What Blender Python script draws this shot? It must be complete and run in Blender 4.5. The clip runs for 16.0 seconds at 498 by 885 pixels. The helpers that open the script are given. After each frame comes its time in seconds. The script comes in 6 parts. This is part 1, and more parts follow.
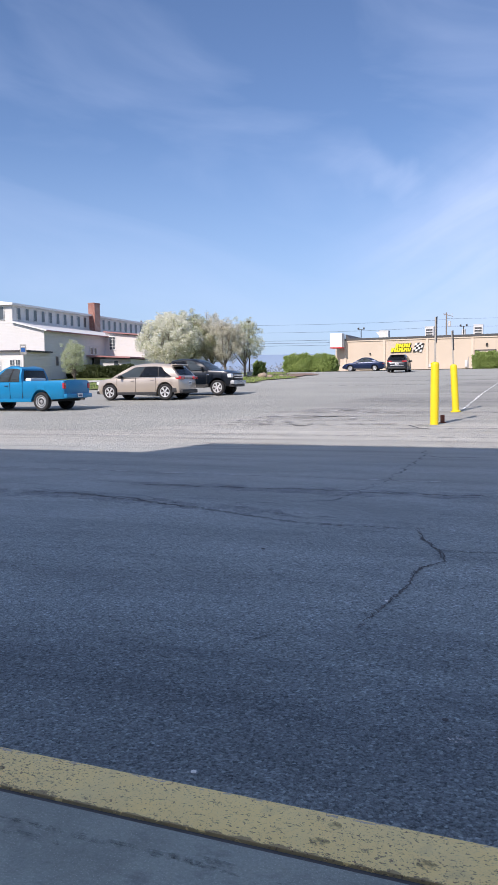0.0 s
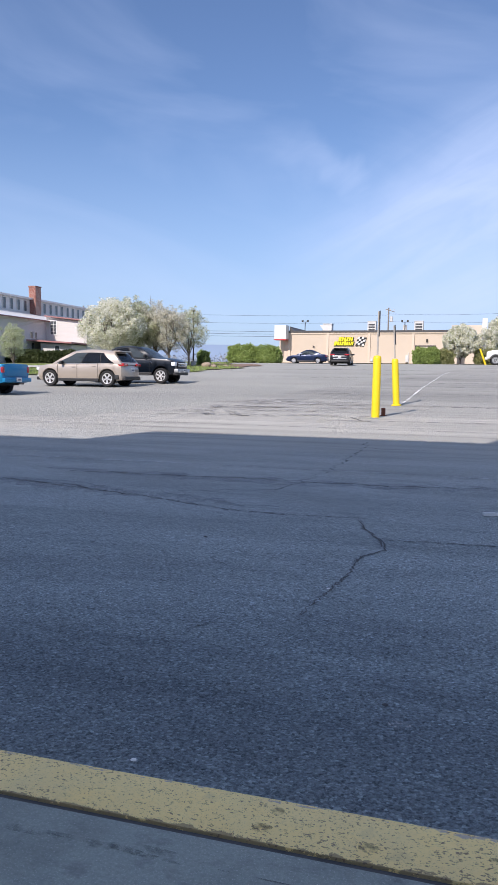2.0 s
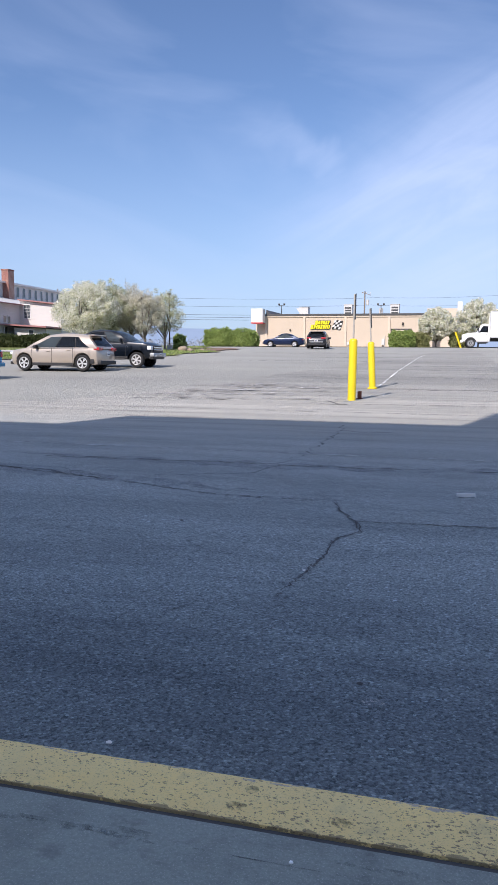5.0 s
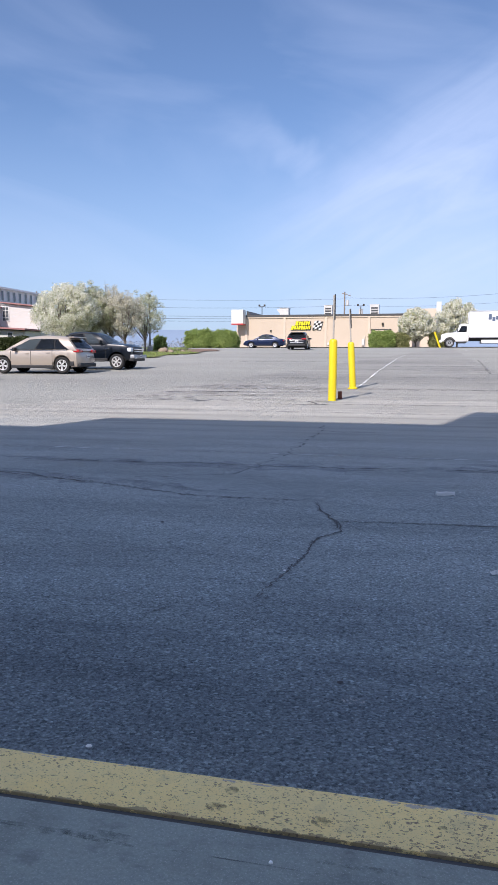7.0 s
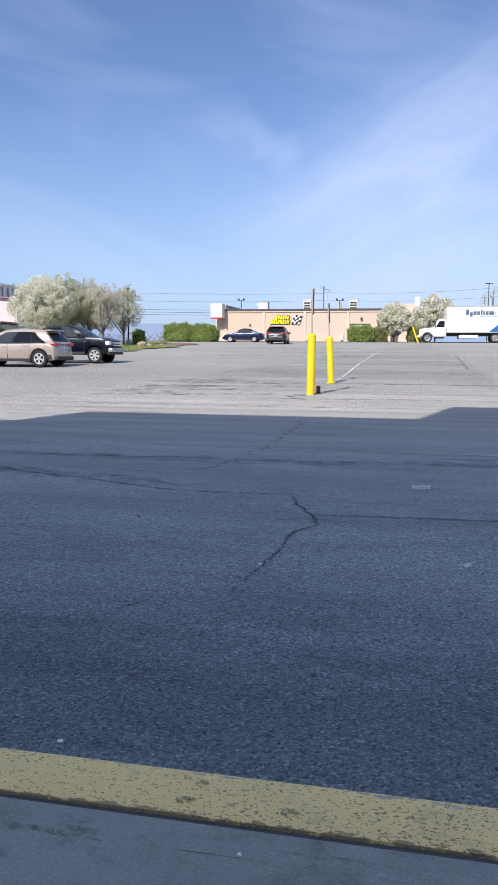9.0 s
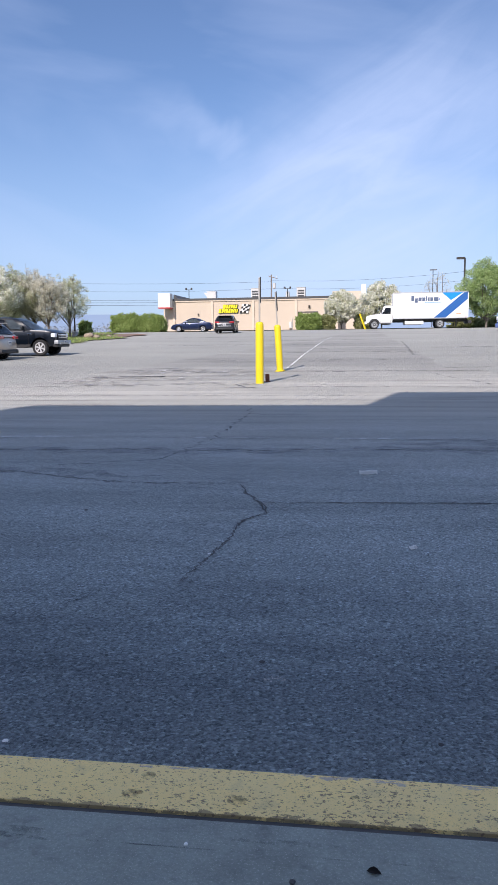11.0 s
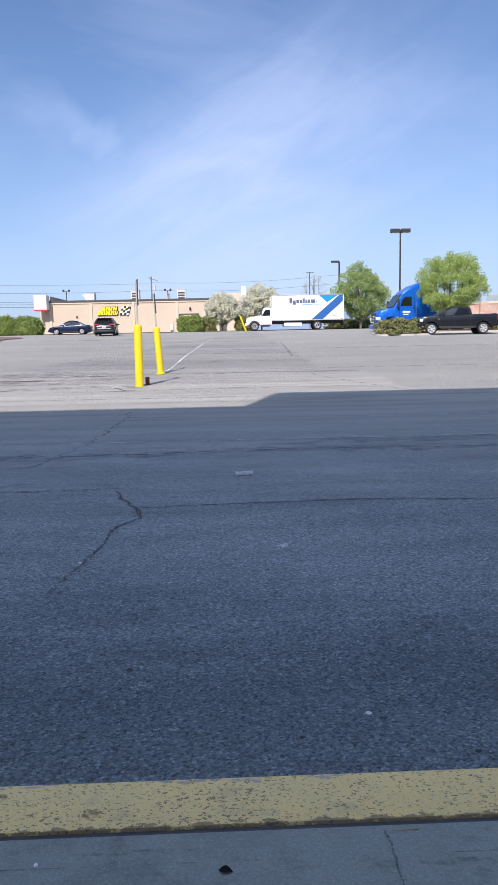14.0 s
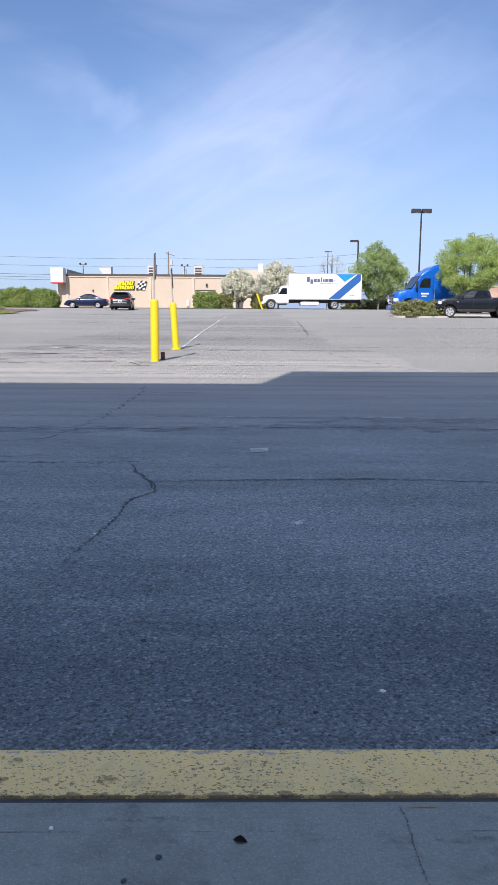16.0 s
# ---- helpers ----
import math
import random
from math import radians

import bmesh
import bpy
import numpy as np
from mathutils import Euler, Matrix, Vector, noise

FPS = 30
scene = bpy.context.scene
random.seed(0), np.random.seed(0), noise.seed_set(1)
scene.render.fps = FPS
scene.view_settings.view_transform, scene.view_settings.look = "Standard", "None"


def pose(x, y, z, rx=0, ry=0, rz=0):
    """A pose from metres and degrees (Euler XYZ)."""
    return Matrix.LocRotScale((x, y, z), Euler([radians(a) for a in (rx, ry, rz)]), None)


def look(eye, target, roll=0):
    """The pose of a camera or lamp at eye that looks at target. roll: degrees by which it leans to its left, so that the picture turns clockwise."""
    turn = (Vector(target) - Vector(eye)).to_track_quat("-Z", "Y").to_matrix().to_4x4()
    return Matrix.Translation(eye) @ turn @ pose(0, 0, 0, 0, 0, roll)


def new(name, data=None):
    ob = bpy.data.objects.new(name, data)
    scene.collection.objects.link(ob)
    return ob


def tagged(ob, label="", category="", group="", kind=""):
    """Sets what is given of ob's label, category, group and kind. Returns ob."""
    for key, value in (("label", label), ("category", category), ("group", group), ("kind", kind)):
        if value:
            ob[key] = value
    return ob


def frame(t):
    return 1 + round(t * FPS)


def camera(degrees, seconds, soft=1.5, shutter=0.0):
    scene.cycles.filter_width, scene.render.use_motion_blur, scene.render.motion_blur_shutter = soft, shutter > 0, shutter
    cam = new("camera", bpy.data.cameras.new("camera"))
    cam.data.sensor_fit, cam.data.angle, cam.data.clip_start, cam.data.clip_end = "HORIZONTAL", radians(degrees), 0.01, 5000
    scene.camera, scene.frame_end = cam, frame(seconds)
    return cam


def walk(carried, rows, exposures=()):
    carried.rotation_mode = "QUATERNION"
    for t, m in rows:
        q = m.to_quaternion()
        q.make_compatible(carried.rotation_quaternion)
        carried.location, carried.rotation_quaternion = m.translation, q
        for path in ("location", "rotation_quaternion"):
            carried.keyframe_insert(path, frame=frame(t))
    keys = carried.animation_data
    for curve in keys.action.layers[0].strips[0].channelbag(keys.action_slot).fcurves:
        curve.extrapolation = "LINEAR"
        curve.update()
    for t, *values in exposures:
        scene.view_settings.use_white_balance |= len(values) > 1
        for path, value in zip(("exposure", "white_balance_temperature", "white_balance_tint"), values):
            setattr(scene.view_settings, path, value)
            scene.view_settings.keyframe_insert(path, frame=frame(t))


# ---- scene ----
cam = camera(38.0, 16.0)
PATH = [
    (0, (0.086, -0.877, 1.12), (-0.622, 0.987, 0.958), -0.8),
    (0.5, (0.062, -0.866, 1.109), (-0.622, 1.005, 0.938), 0.1),
    (1, (0.063, -0.864, 1.105), (-0.588, 1.019, 0.926), -0.1),
    (1.5, (0.058, -0.859, 1.101), (-0.54, 1.041, 0.923), 0.5),
    (2, (0.062, -0.854, 1.099), (-0.494, 1.058, 0.91), 0.7),
    (2.5, (0.068, -0.847, 1.095), (-0.467, 1.07, 0.899), 0.7),
    (3, (0.068, -0.849, 1.097), (-0.455, 1.071, 0.893), 0.7),
    (3.5, (0.066, -0.845, 1.093), (-0.454, 1.075, 0.884), 0.6),
    (4, (0.069, -0.847, 1.094), (-0.447, 1.073, 0.874), 0.5),
    (6.5, (0.075, -0.841, 1.088), (-0.379, 1.093, 0.852), 0.3),
    (7, (0.083, -0.842, 1.09), (-0.362, 1.094, 0.861), 0.1),
    (7.5, (0.094, -0.838, 1.09), (-0.339, 1.101, 0.863), 0.1),
    (8, (0.088, -0.838, 1.089), (-0.334, 1.104, 0.857), 0.2),
    (10.5, (0.13, -0.827, 1.087), (-0.171, 1.133, 0.822), -0.2),
    (11, (0.131, -0.825, 1.086), (-0.126, 1.139, 0.812), -0.7),
    (11.5, (0.137, -0.826, 1.088), (-0.057, 1.144, 0.804), -1.2),
    (12, (0.17, -0.82, 1.087), (0.05, 1.155, 0.797), -1.6),
    (12.5, (0.22, -0.82, 1.091), (0.222, 1.158, 0.799), -2.0),
    (13, (0.243, -0.828, 1.094), (0.348, 1.15, 0.817), -2.0),
    (13.5, (0.212, -0.832, 1.096), (0.297, 1.148, 0.833), -1.7),
    (14, (0.214, -0.826, 1.093), (0.272, 1.155, 0.819), -1.2),
    (14.5, (0.201, -0.816, 1.086), (0.244, 1.162, 0.792), -0.7),
    (15, (0.195, -0.81, 1.081), (0.228, 1.165, 0.768), -0.3),
    (15.5, (0.194, -0.806, 1.078), (0.222, 1.167, 0.749), 0.1),
    (16, (0.189, -0.804, 1.074), (0.212, 1.168, 0.742), 0.3),
]
EXPOSURE, KELVIN, TINT = 0.62, 6210, 14
walk(cam, [(t, look(eye, target, roll)) for t, eye, target, roll in PATH], ((0, EXPOSURE, KELVIN, TINT), (16, EXPOSURE, KELVIN, TINT)))

# ---- world, sun, exposure ----
SUN_AZ, SUN_EL = 15.0, 40.0          # light travels towards +y, turned 15 degrees to +x
way = Vector((math.sin(radians(SUN_AZ)) * math.cos(radians(SUN_EL)), math.cos(radians(SUN_AZ)) * math.cos(radians(SUN_EL)), -math.sin(radians(SUN_EL))))
sun_data = bpy.data.lights.new("sun", "SUN")
sun_data.energy, sun_data.angle, sun_data.color = 3.75, radians(0.53), (1.0, 0.90, 0.79)
sun = new("sun", sun_data)
sun.matrix_world = look(Vector((-30, -90, 60)), Vector((-30, -90, 60)) + way)

world = bpy.data.worlds.new("sky")
scene.world = world
world.use_nodes = True
wn, wl = world.node_tree.nodes, world.node_tree.links
wn.clear()


sky = wn.new("ShaderNodeTexSky")
sky.sky_type, sky.sun_disc = "NISHITA", False
sky.sun_elevation, sky.sun_rotation = radians(SUN_EL), radians(180 + SUN_AZ)
sky.altitude, sky.air_density, sky.dust_density, sky.ozone_density = 300, 1.0, 0.5, 2.5
tc = wn.new("ShaderNodeTexCoord")
sep = wn.new("ShaderNodeSeparateXYZ")
wl.new(tc.outputs["Generated"], sep.inputs[0])


def wmath(op, a, b=0.0, clamp=False):
    n = wn.new("ShaderNodeMath")
    n.operation, n.use_clamp = op, clamp
    for i, v in enumerate((a, b)):
        if isinstance(v, (int, float)):
            n.inputs[i].default_value = v
        else:
            wl.new(v, n.inputs[i])
    return n.outputs[0]


# thin high cloud, in degrees of bearing and height, its edges drawn out by noise
def wnoise(vec, scale, detail, rough=0.55, dist=0.0):
    n = wn.new("ShaderNodeTexNoise")
    n.inputs["Scale"].default_value, n.inputs["Detail"].default_value = scale, detail
    n.inputs["Roughness"].default_value, n.inputs["Distortion"].default_value = rough, dist
    wl.new(vec, n.inputs["Vector"])
    return n.outputs[0]


def wmapped(vec, turn, scale, shift=(0, 0, 0)):
    a = wn.new("ShaderNodeMapping")
    a.inputs["Rotation"].default_value = (0, 0, radians(turn))
    wl.new(vec, a.inputs[0])
    b = wn.new("ShaderNodeMapping")
    b.inputs["Scale"].default_value, b.inputs["Location"].default_value = scale, shift
    wl.new(a.outputs[0], b.inputs[0])
    return b.outputs[0]


def wramp(v, a, b):
    """0 at a, 1 at b, eased."""
    n = wn.new("ShaderNodeMapRange")
    n.interpolation_type = "SMOOTHSTEP"
    n.inputs[1].default_value, n.inputs[2].default_value = a, b
    wl.new(v, n.inputs[0])
    return n.outputs[0]


def wline(az, el, a0, e0, turn):
    """How far along, and how far above, a line through (a0, e0) that climbs by turn degrees."""
    c, d = math.cos(radians(turn)), math.sin(radians(turn))
    da, de = wmath("SUBTRACT", az, a0), wmath("SUBTRACT", el, e0)
    return (wmath("ADD", wmath("MULTIPLY", da, c), wmath("MULTIPLY", de, d)), wmath("SUBTRACT", wmath("MULTIPLY", de, c), wmath("MULTIPLY", da, d)))


AZ = wmath("MULTIPLY", wmath("ARCTAN2", sep.outputs[0], sep.outputs[1]), 57.2958)
EL = wmath("MULTIPLY", wmath("ARCSINE", sep.outputs[2]), 57.2958)
flat = wn.new("ShaderNodeCombineXYZ")
wl.new(AZ, flat.inputs[0]), wl.new(EL, flat.inputs[1])
drift = wmath("MULTIPLY", wmath("SUBTRACT", wnoise(flat.outputs[0], 0.10, 4, 0.52, 0.5), 0.5), 12.0)
wisp = wmath("ADD", wmath("MULTIPLY", wnoise(wmapped(flat.outputs[0], -26, (0.07, 0.30, 1.0), (3.1, 0.7, 0.0)), 1.0, 7, 0.56, 0.9), 1.5), -0.10)
faint = wnoise(wmapped(flat.outputs[0], 12, (0.05, 0.16, 1.0), (8.3, 2.2, 0.0)), 1.0, 5, 0.50, 0.6)
az_w, el_w = wmath("ADD", AZ, wmath("MULTIPLY", drift, 0.7)), wmath("ADD", EL, wmath("MULTIPLY", drift, 0.55))
along, above = wline(az_w, el_w, -8.0, 11.5, 29.0)
bank = wmath("MULTIPLY", wmath("MULTIPLY", wramp(above, 5.0, -2.6), wramp(above, -20.0, -4.0)), wmath("MULTIPLY", wramp(along, -10.0, 2.0), wramp(along, 30.0, 9.0)))
along, above = wline(az_w, el_w, -15.0, 17.2, -28.0)
tail = wmath("MULTIPLY", wmath("MULTIPLY", wramp(above, 2.0, 0.0), wramp(above, -3.2, -0.4)), wmath("MULTIPLY", wramp(along, -3.0, 5.0), wramp(along, 17.0, 11.0)))
haze_r = wmath("MULTIPLY", wramp(AZ, -12.0, 6.0), 0.07)
cover = wmath("MAXIMUM", wmath("MULTIPLY", bank, 0.95), wmath("MULTIPLY", tail, 0.5))
cover = wmath("MULTIPLY", cover, wmath("MAXIMUM", wisp, 0.0), True)
cover = wmath("ADD", cover, wmath("MULTIPLY", wmath("SUBTRACT", faint, 0.45, True), 0.95))
cover = wmath("ADD", cover, wmath("MULTIPLY", haze_r, wisp), True)
cover = wmath("MAXIMUM", cover, wmath("MULTIPLY", wramp(EL, 27.0, 46.0), wmath("MULTIPLY", faint, 1.35)))       # unseen brighter veil overhead, added to fill the shaded ground
low = wmath("SUBTRACT", 1.0, wmath("MULTIPLY", sep.outputs[2], 3.2), True)      # whitish towards the horizon
low = wmath("MULTIPLY", wmath("POWER", low, 1.2), 0.80)
hazed = wn.new("ShaderNodeMixRGB")
hazed.inputs[2].default_value = (2.85, 3.75, 5.4, 1)
wl.new(low, hazed.inputs[0])
clear = wn.new("ShaderNodeMixRGB")          # a deep spring blue well above the horizon
clear.blend_type = "MULTIPLY"
clear.inputs[0].default_value, clear.inputs[2].default_value = 1.0, (0.80, 0.83, 0.91, 1)
wl.new(sky.outputs[0], clear.inputs[1])
wl.new(clear.outputs[0], hazed.inputs[1])
mix = wn.new("ShaderNodeMixRGB")
mix.inputs[2].default_value = (4.75, 5.5, 7.3, 1)
wl.new(wmath("MULTIPLY", cover, 0.66), mix.inputs[0])
wl.new(hazed.outputs[0], mix.inputs[1])
bg = wn.new("ShaderNodeBackground")
bg.inputs["Strength"].default_value = 0.098
wl.new(mix.outputs[0], bg.inputs[0])
wo = wn.new("ShaderNodeOutputWorld")
wl.new(bg.outputs[0], wo.inputs[0])


# ---- materials ----
class Mat:
    """A node material with short ways to add nodes."""

    def __init__(self, name, color=(0.5, 0.5, 0.5), rough=0.6, metal=0.0, coat=0.0, spec=0.5):
        self.m = bpy.data.materials.new(name)
        self.m.use_nodes = True
        self.n, self.l = self.m.node_tree.nodes, self.m.node_tree.links
        self.b = self.n["Principled BSDF"]
        self.b.inputs["Base Color"].default_value = (*color, 1)
        self.b.inputs["Roughness"].default_value = rough
        self.b.inputs["Metallic"].default_value = metal
        self.b.inputs["Coat Weight"].default_value = coat
        self.b.inputs["Specular IOR Level"].default_value = spec
        self.tc = self.n.new("ShaderNodeTexCoord")

    def noise(self, scale, detail=4.0, rough=0.55, stretch=(1, 1, 1), dist=0.0):
        mp = self.n.new("ShaderNodeMapping")
        mp.inputs["Scale"].default_value = stretch
        self.l.new(self.tc.outputs["Object"], mp.inputs[0])
        t = self.n.new("ShaderNodeTexNoise")
        t.inputs["Scale"].default_value, t.inputs["Detail"].default_value = scale, detail
        t.inputs["Roughness"].default_value, t.inputs["Distortion"].default_value = rough, dist
        self.l.new(mp.outputs[0], t.inputs["Vector"])
        return t.outputs[0]

    def cells(self, scale, stretch=(1, 1, 1)):
        mp = self.n.new("ShaderNodeMapping")
        mp.inputs["Scale"].default_value = stretch
        self.l.new(self.tc.outputs["Object"], mp.inputs[0])
        t = self.n.new("ShaderNodeTexVoronoi")
        t.inputs["Scale"].default_value = scale
        self.l.new(mp.outputs[0], t.inputs["Vector"])
        return t

    def math(self, op, a, b=0.0, clamp=False):
        n = self.n.new("ShaderNodeMath")
        n.operation, n.use_clamp = op, clamp
        for i, v in enumerate((a, b)):
            if isinstance(v, (int, float)):
                n.inputs[i].default_value = v
            else:
                self.l.new(v, n.inputs[i])
        return n.outputs[0]

    def ramp(self, fac, stops):
        r = self.n.new("ShaderNodeValToRGB")
        while len(r.color_ramp.elements) < len(stops):
            r.color_ramp.elements.new(0.5)
        for e, (p, c) in zip(r.color_ramp.elements, stops):
            e.position, e.color = p, (*c, 1) if len(c) == 3 else c
        self.l.new(fac, r.inputs[0])
        return r.outputs[0]

    def mix(self, fac, a, b, mode="MIX"):
        n = self.n.new("ShaderNodeMixRGB")
        n.blend_type = mode
        for i, v in enumerate((fac, a, b)):
            if isinstance(v, (int, float)):
                n.inputs[i].default_value = v
            elif isinstance(v, tuple):
                n.inputs[i].default_value = (*v, 1)
            else:
                self.l.new(v, n.inputs[i])
        return n.outputs[0]

    def color(self, out):
        self.l.new(out, self.b.inputs["Base Color"])
        return self

    def roughness(self, out):
        self.l.new(out, self.b.inputs["Roughness"])
        return self

    def bump(self, out, strength=0.3, distance=0.01):
        b = self.n.new("ShaderNodeBump")
        b.inputs["Strength"].default_value, b.inputs["Distance"].default_value = strength, distance
        self.l.new(out, b.inputs["Height"])
        self.l.new(b.outputs[0], self.b.inputs["Normal"])
        return self

    def random(self, island=False):
        if island:
            g = self.n.new("ShaderNodeNewGeometry")
            return g.outputs["Random Per Island"]
        return self.n.new("ShaderNodeObjectInfo").outputs["Random"]


def plain(name, color, rough=0.6, metal=0.0, coat=0.0, vary=0.12, scale=3.0, bump=0.0, spec=0.5):
    m = Mat(name, color, rough, metal, coat, spec)
    f = m.mix(m.noise(scale, 6), tuple(c * (1 - vary) for c in color), tuple(min(1, c * (1 + vary)) for c in color))
    m.color(f)
    if bump:
        m.bump(m.noise(scale * 25, 3), bump, 0.01)
    return m.m


def asphalt():
    m = Mat("asphalt", rough=0.9, spec=0.25)
    sepn = m.n.new("ShaderNodeSeparateXYZ")
    m.l.new(m.tc.outputs["Object"], sepn.inputs[0])
    grain = m.noise(120, 3, 0.7)
    fine = m.noise(210, 2)
    coarse = m.noise(95, 5, 0.78)
    stones = m.ramp(coarse, [(0.38, (0.055, 0.057, 0.062)), (0.49, (0.25, 0.252, 0.262)), (0.57, (0.40, 0.40, 0.41)), (0.66, (0.68, 0.68, 0.68))])
    pebble = m.cells(120, (0.85, 1.1, 1))
    stones = m.mix(0.50, stones, m.ramp(pebble.outputs["Color"], [(0.12, (0.03, 0.032, 0.036)), (0.35, (0.22, 0.222, 0.23)), (0.72, (0.40, 0.40, 0.41)), (0.93, (0.95, 0.95, 0.96))]))
    # kerb-lane colour is raised past real asphalt to lift the store's shade
    kerb_lane = m.mix(0.20, stones, m.ramp(fine, [(0.35, (0.16, 0.161, 0.169)), (0.65, (0.46, 0.46, 0.47))]))
    kerb_lane = m.mix(m.math("MULTIPLY", m.math("GREATER_THAN", m.noise(38, 3, 0.6), 0.63), 0.55), kerb_lane, (0.06, 0.06, 0.066))
    tone = m.ramp(m.noise(0.45, 6, 0.6, (0.45, 1.2, 1)), [(0.30, (0.86, 0.92, 0.90)), (0.52, (1.18, 1.26, 1.22)), (0.72, (1.38, 1.46, 1.42))])
    kerb_lane = m.mix(1.0, kerb_lane, tone, "MULTIPLY")
    # a darker, bluish band along the kerb, and paler tone further out
    across = m.math("DIVIDE", m.math("ADD", sepn.outputs[1], m.math("MULTIPLY", m.math("SUBTRACT", m.noise(0.9, 5, 0.6, (0.5, 1.4, 1)), 0.5), 1.3)), 10.0, True)
    lane_tone = m.ramp(across, [(0.05, (0.93, 1.01, 1.10)), (0.09, (0.76, 0.83, 0.92)), (0.14, (0.60, 0.66, 0.75)), (0.20, (0.92, 1.00, 1.09)), (0.34, (1.08, 1.14, 1.20)), (0.60, (1.17, 1.18, 1.21)), (1.0, (1.22, 1.22, 1.24))])
    kerb_lane = m.mix(1.0, kerb_lane, lane_tone, "MULTIPLY")
    patch = m.ramp(m.noise(1.5, 7, 0.66, (0.4, 1.7, 1), 0.5), [(0.36, (0.86, 0.86, 0.87)), (0.50, (1.0, 1.0, 1.0)), (0.66, (1.08, 1.08, 1.08))])
    kerb_lane = m.mix(1.0, kerb_lane, patch, "MULTIPLY")
    worn = m.ramp(m.noise(0.35, 6, 0.62, (0.35, 1.3, 1)), [(0.3, (0.46, 0.45, 0.405)), (0.52, (0.54, 0.525, 0.47)), (0.72, (0.63, 0.61, 0.545))])
    old = m.ramp(m.noise(0.16, 7, 0.62, (0.5, 1.3, 1)), [(0.32, (0.235, 0.237, 0.215)), (0.52, (0.305, 0.304, 0.275)), (0.70, (0.41, 0.402, 0.36))])
    far = m.math("DIVIDE", m.math("SUBTRACT", m.math("ADD", sepn.outputs[1], m.math("MULTIPLY", m.noise(0.25, 5), 8.0)), 20.0), 9.0, True)
    worn = m.mix(far, worn, old)
    streak = m.ramp(m.noise(0.20, 9, 0.70, (0.5, 4.5, 1), 0.8), [(0.36, (0.62, 0.61, 0.61)), (0.47, (0.97, 0.97, 0.97)), (0.60, (1, 1, 1)), (0.70, (1.12, 1.11, 1.10))])
    worn = m.mix(0.9, worn, streak, "MULTIPLY")
    fine_streak = m.ramp(m.noise(0.9, 8, 0.72, (0.16, 2.6, 1), 0.4), [(0.36, (0.60, 0.595, 0.59)), (0.48, (0.90, 0.90, 0.90)), (0.58, (1.0, 1.0, 1.0)), (0.70, (1.20, 1.19, 1.17))])
    worn = m.mix(0.85, worn, fine_streak, "MULTIPLY")
    worn = m.mix(0.30, worn, m.ramp(m.noise(60, 3), [(0.3, (0.24, 0.232, 0.225)), (0.7, (0.54, 0.52, 0.50))]))
    # relaid smooth paving either side of the worn strip
    wob = m.math("MULTIPLY", m.math("SUBTRACT", m.noise(0.8, 5, 0.6), 0.5), 0.9)
    px, py = m.math("ADD", sepn.outputs[0], wob), sepn.outputs[1]
    left = m.math("DIVIDE", m.math("SUBTRACT", m.math("ADD", m.math("MULTIPLY", py, 0.2), -11.6), px), 0.5, True)
    step = m.math("MULTIPLY", m.math("DIVIDE", m.math("SUBTRACT", py, 21.6), 0.6, True), 1.0)
    right = m.math("DIVIDE", m.math("SUBTRACT", m.math("ADD", px, step), 4.25), 0.15, True)
    relaid = m.ramp(m.noise(0.30, 5, 0.55, (0.4, 1.0, 1)), [(0.3, (0.335, 0.334, 0.305)), (0.5, (0.385, 0.382, 0.348)), (0.7, (0.44, 0.434, 0.394))])
    relaid = m.mix(0.22, relaid, m.ramp(m.noise(60, 3), [(0.3, (0.20, 0.20, 0.19)), (0.7, (0.50, 0.49, 0.46))]))
    relaid = m.mix(m.math("MULTIPLY", far, 0.6), relaid, m.mix(1.0, relaid, (0.82, 0.82, 0.82), "MULTIPLY"))
    beyond = m.math("DIVIDE", m.math("SUBTRACT", py, 14.6), 0.4, True)
    worn = m.mix(m.math("MULTIPLY", m.math("MULTIPLY", m.math("MAXIMUM", left, right), beyond), 0.9), worn, relaid)
    # the kerb lane, paled to lift its shade, gives way to old, bleached paving
    edge = m.math("ADD", sepn.outputs[1], m.math("MULTIPLY", m.noise(0.5, 4), 5.0))
    t = m.math("DIVIDE", m.math("SUBTRACT", edge, 8.0), 7.0, True)
    m.color(m.mix(t, kerb_lane, worn))
    m.bump(m.math("SUBTRACT", m.math("ADD", m.math("ADD", grain, fine), coarse), pebble.outputs["Distance"]), 1.0, 0.008)
    return m.m


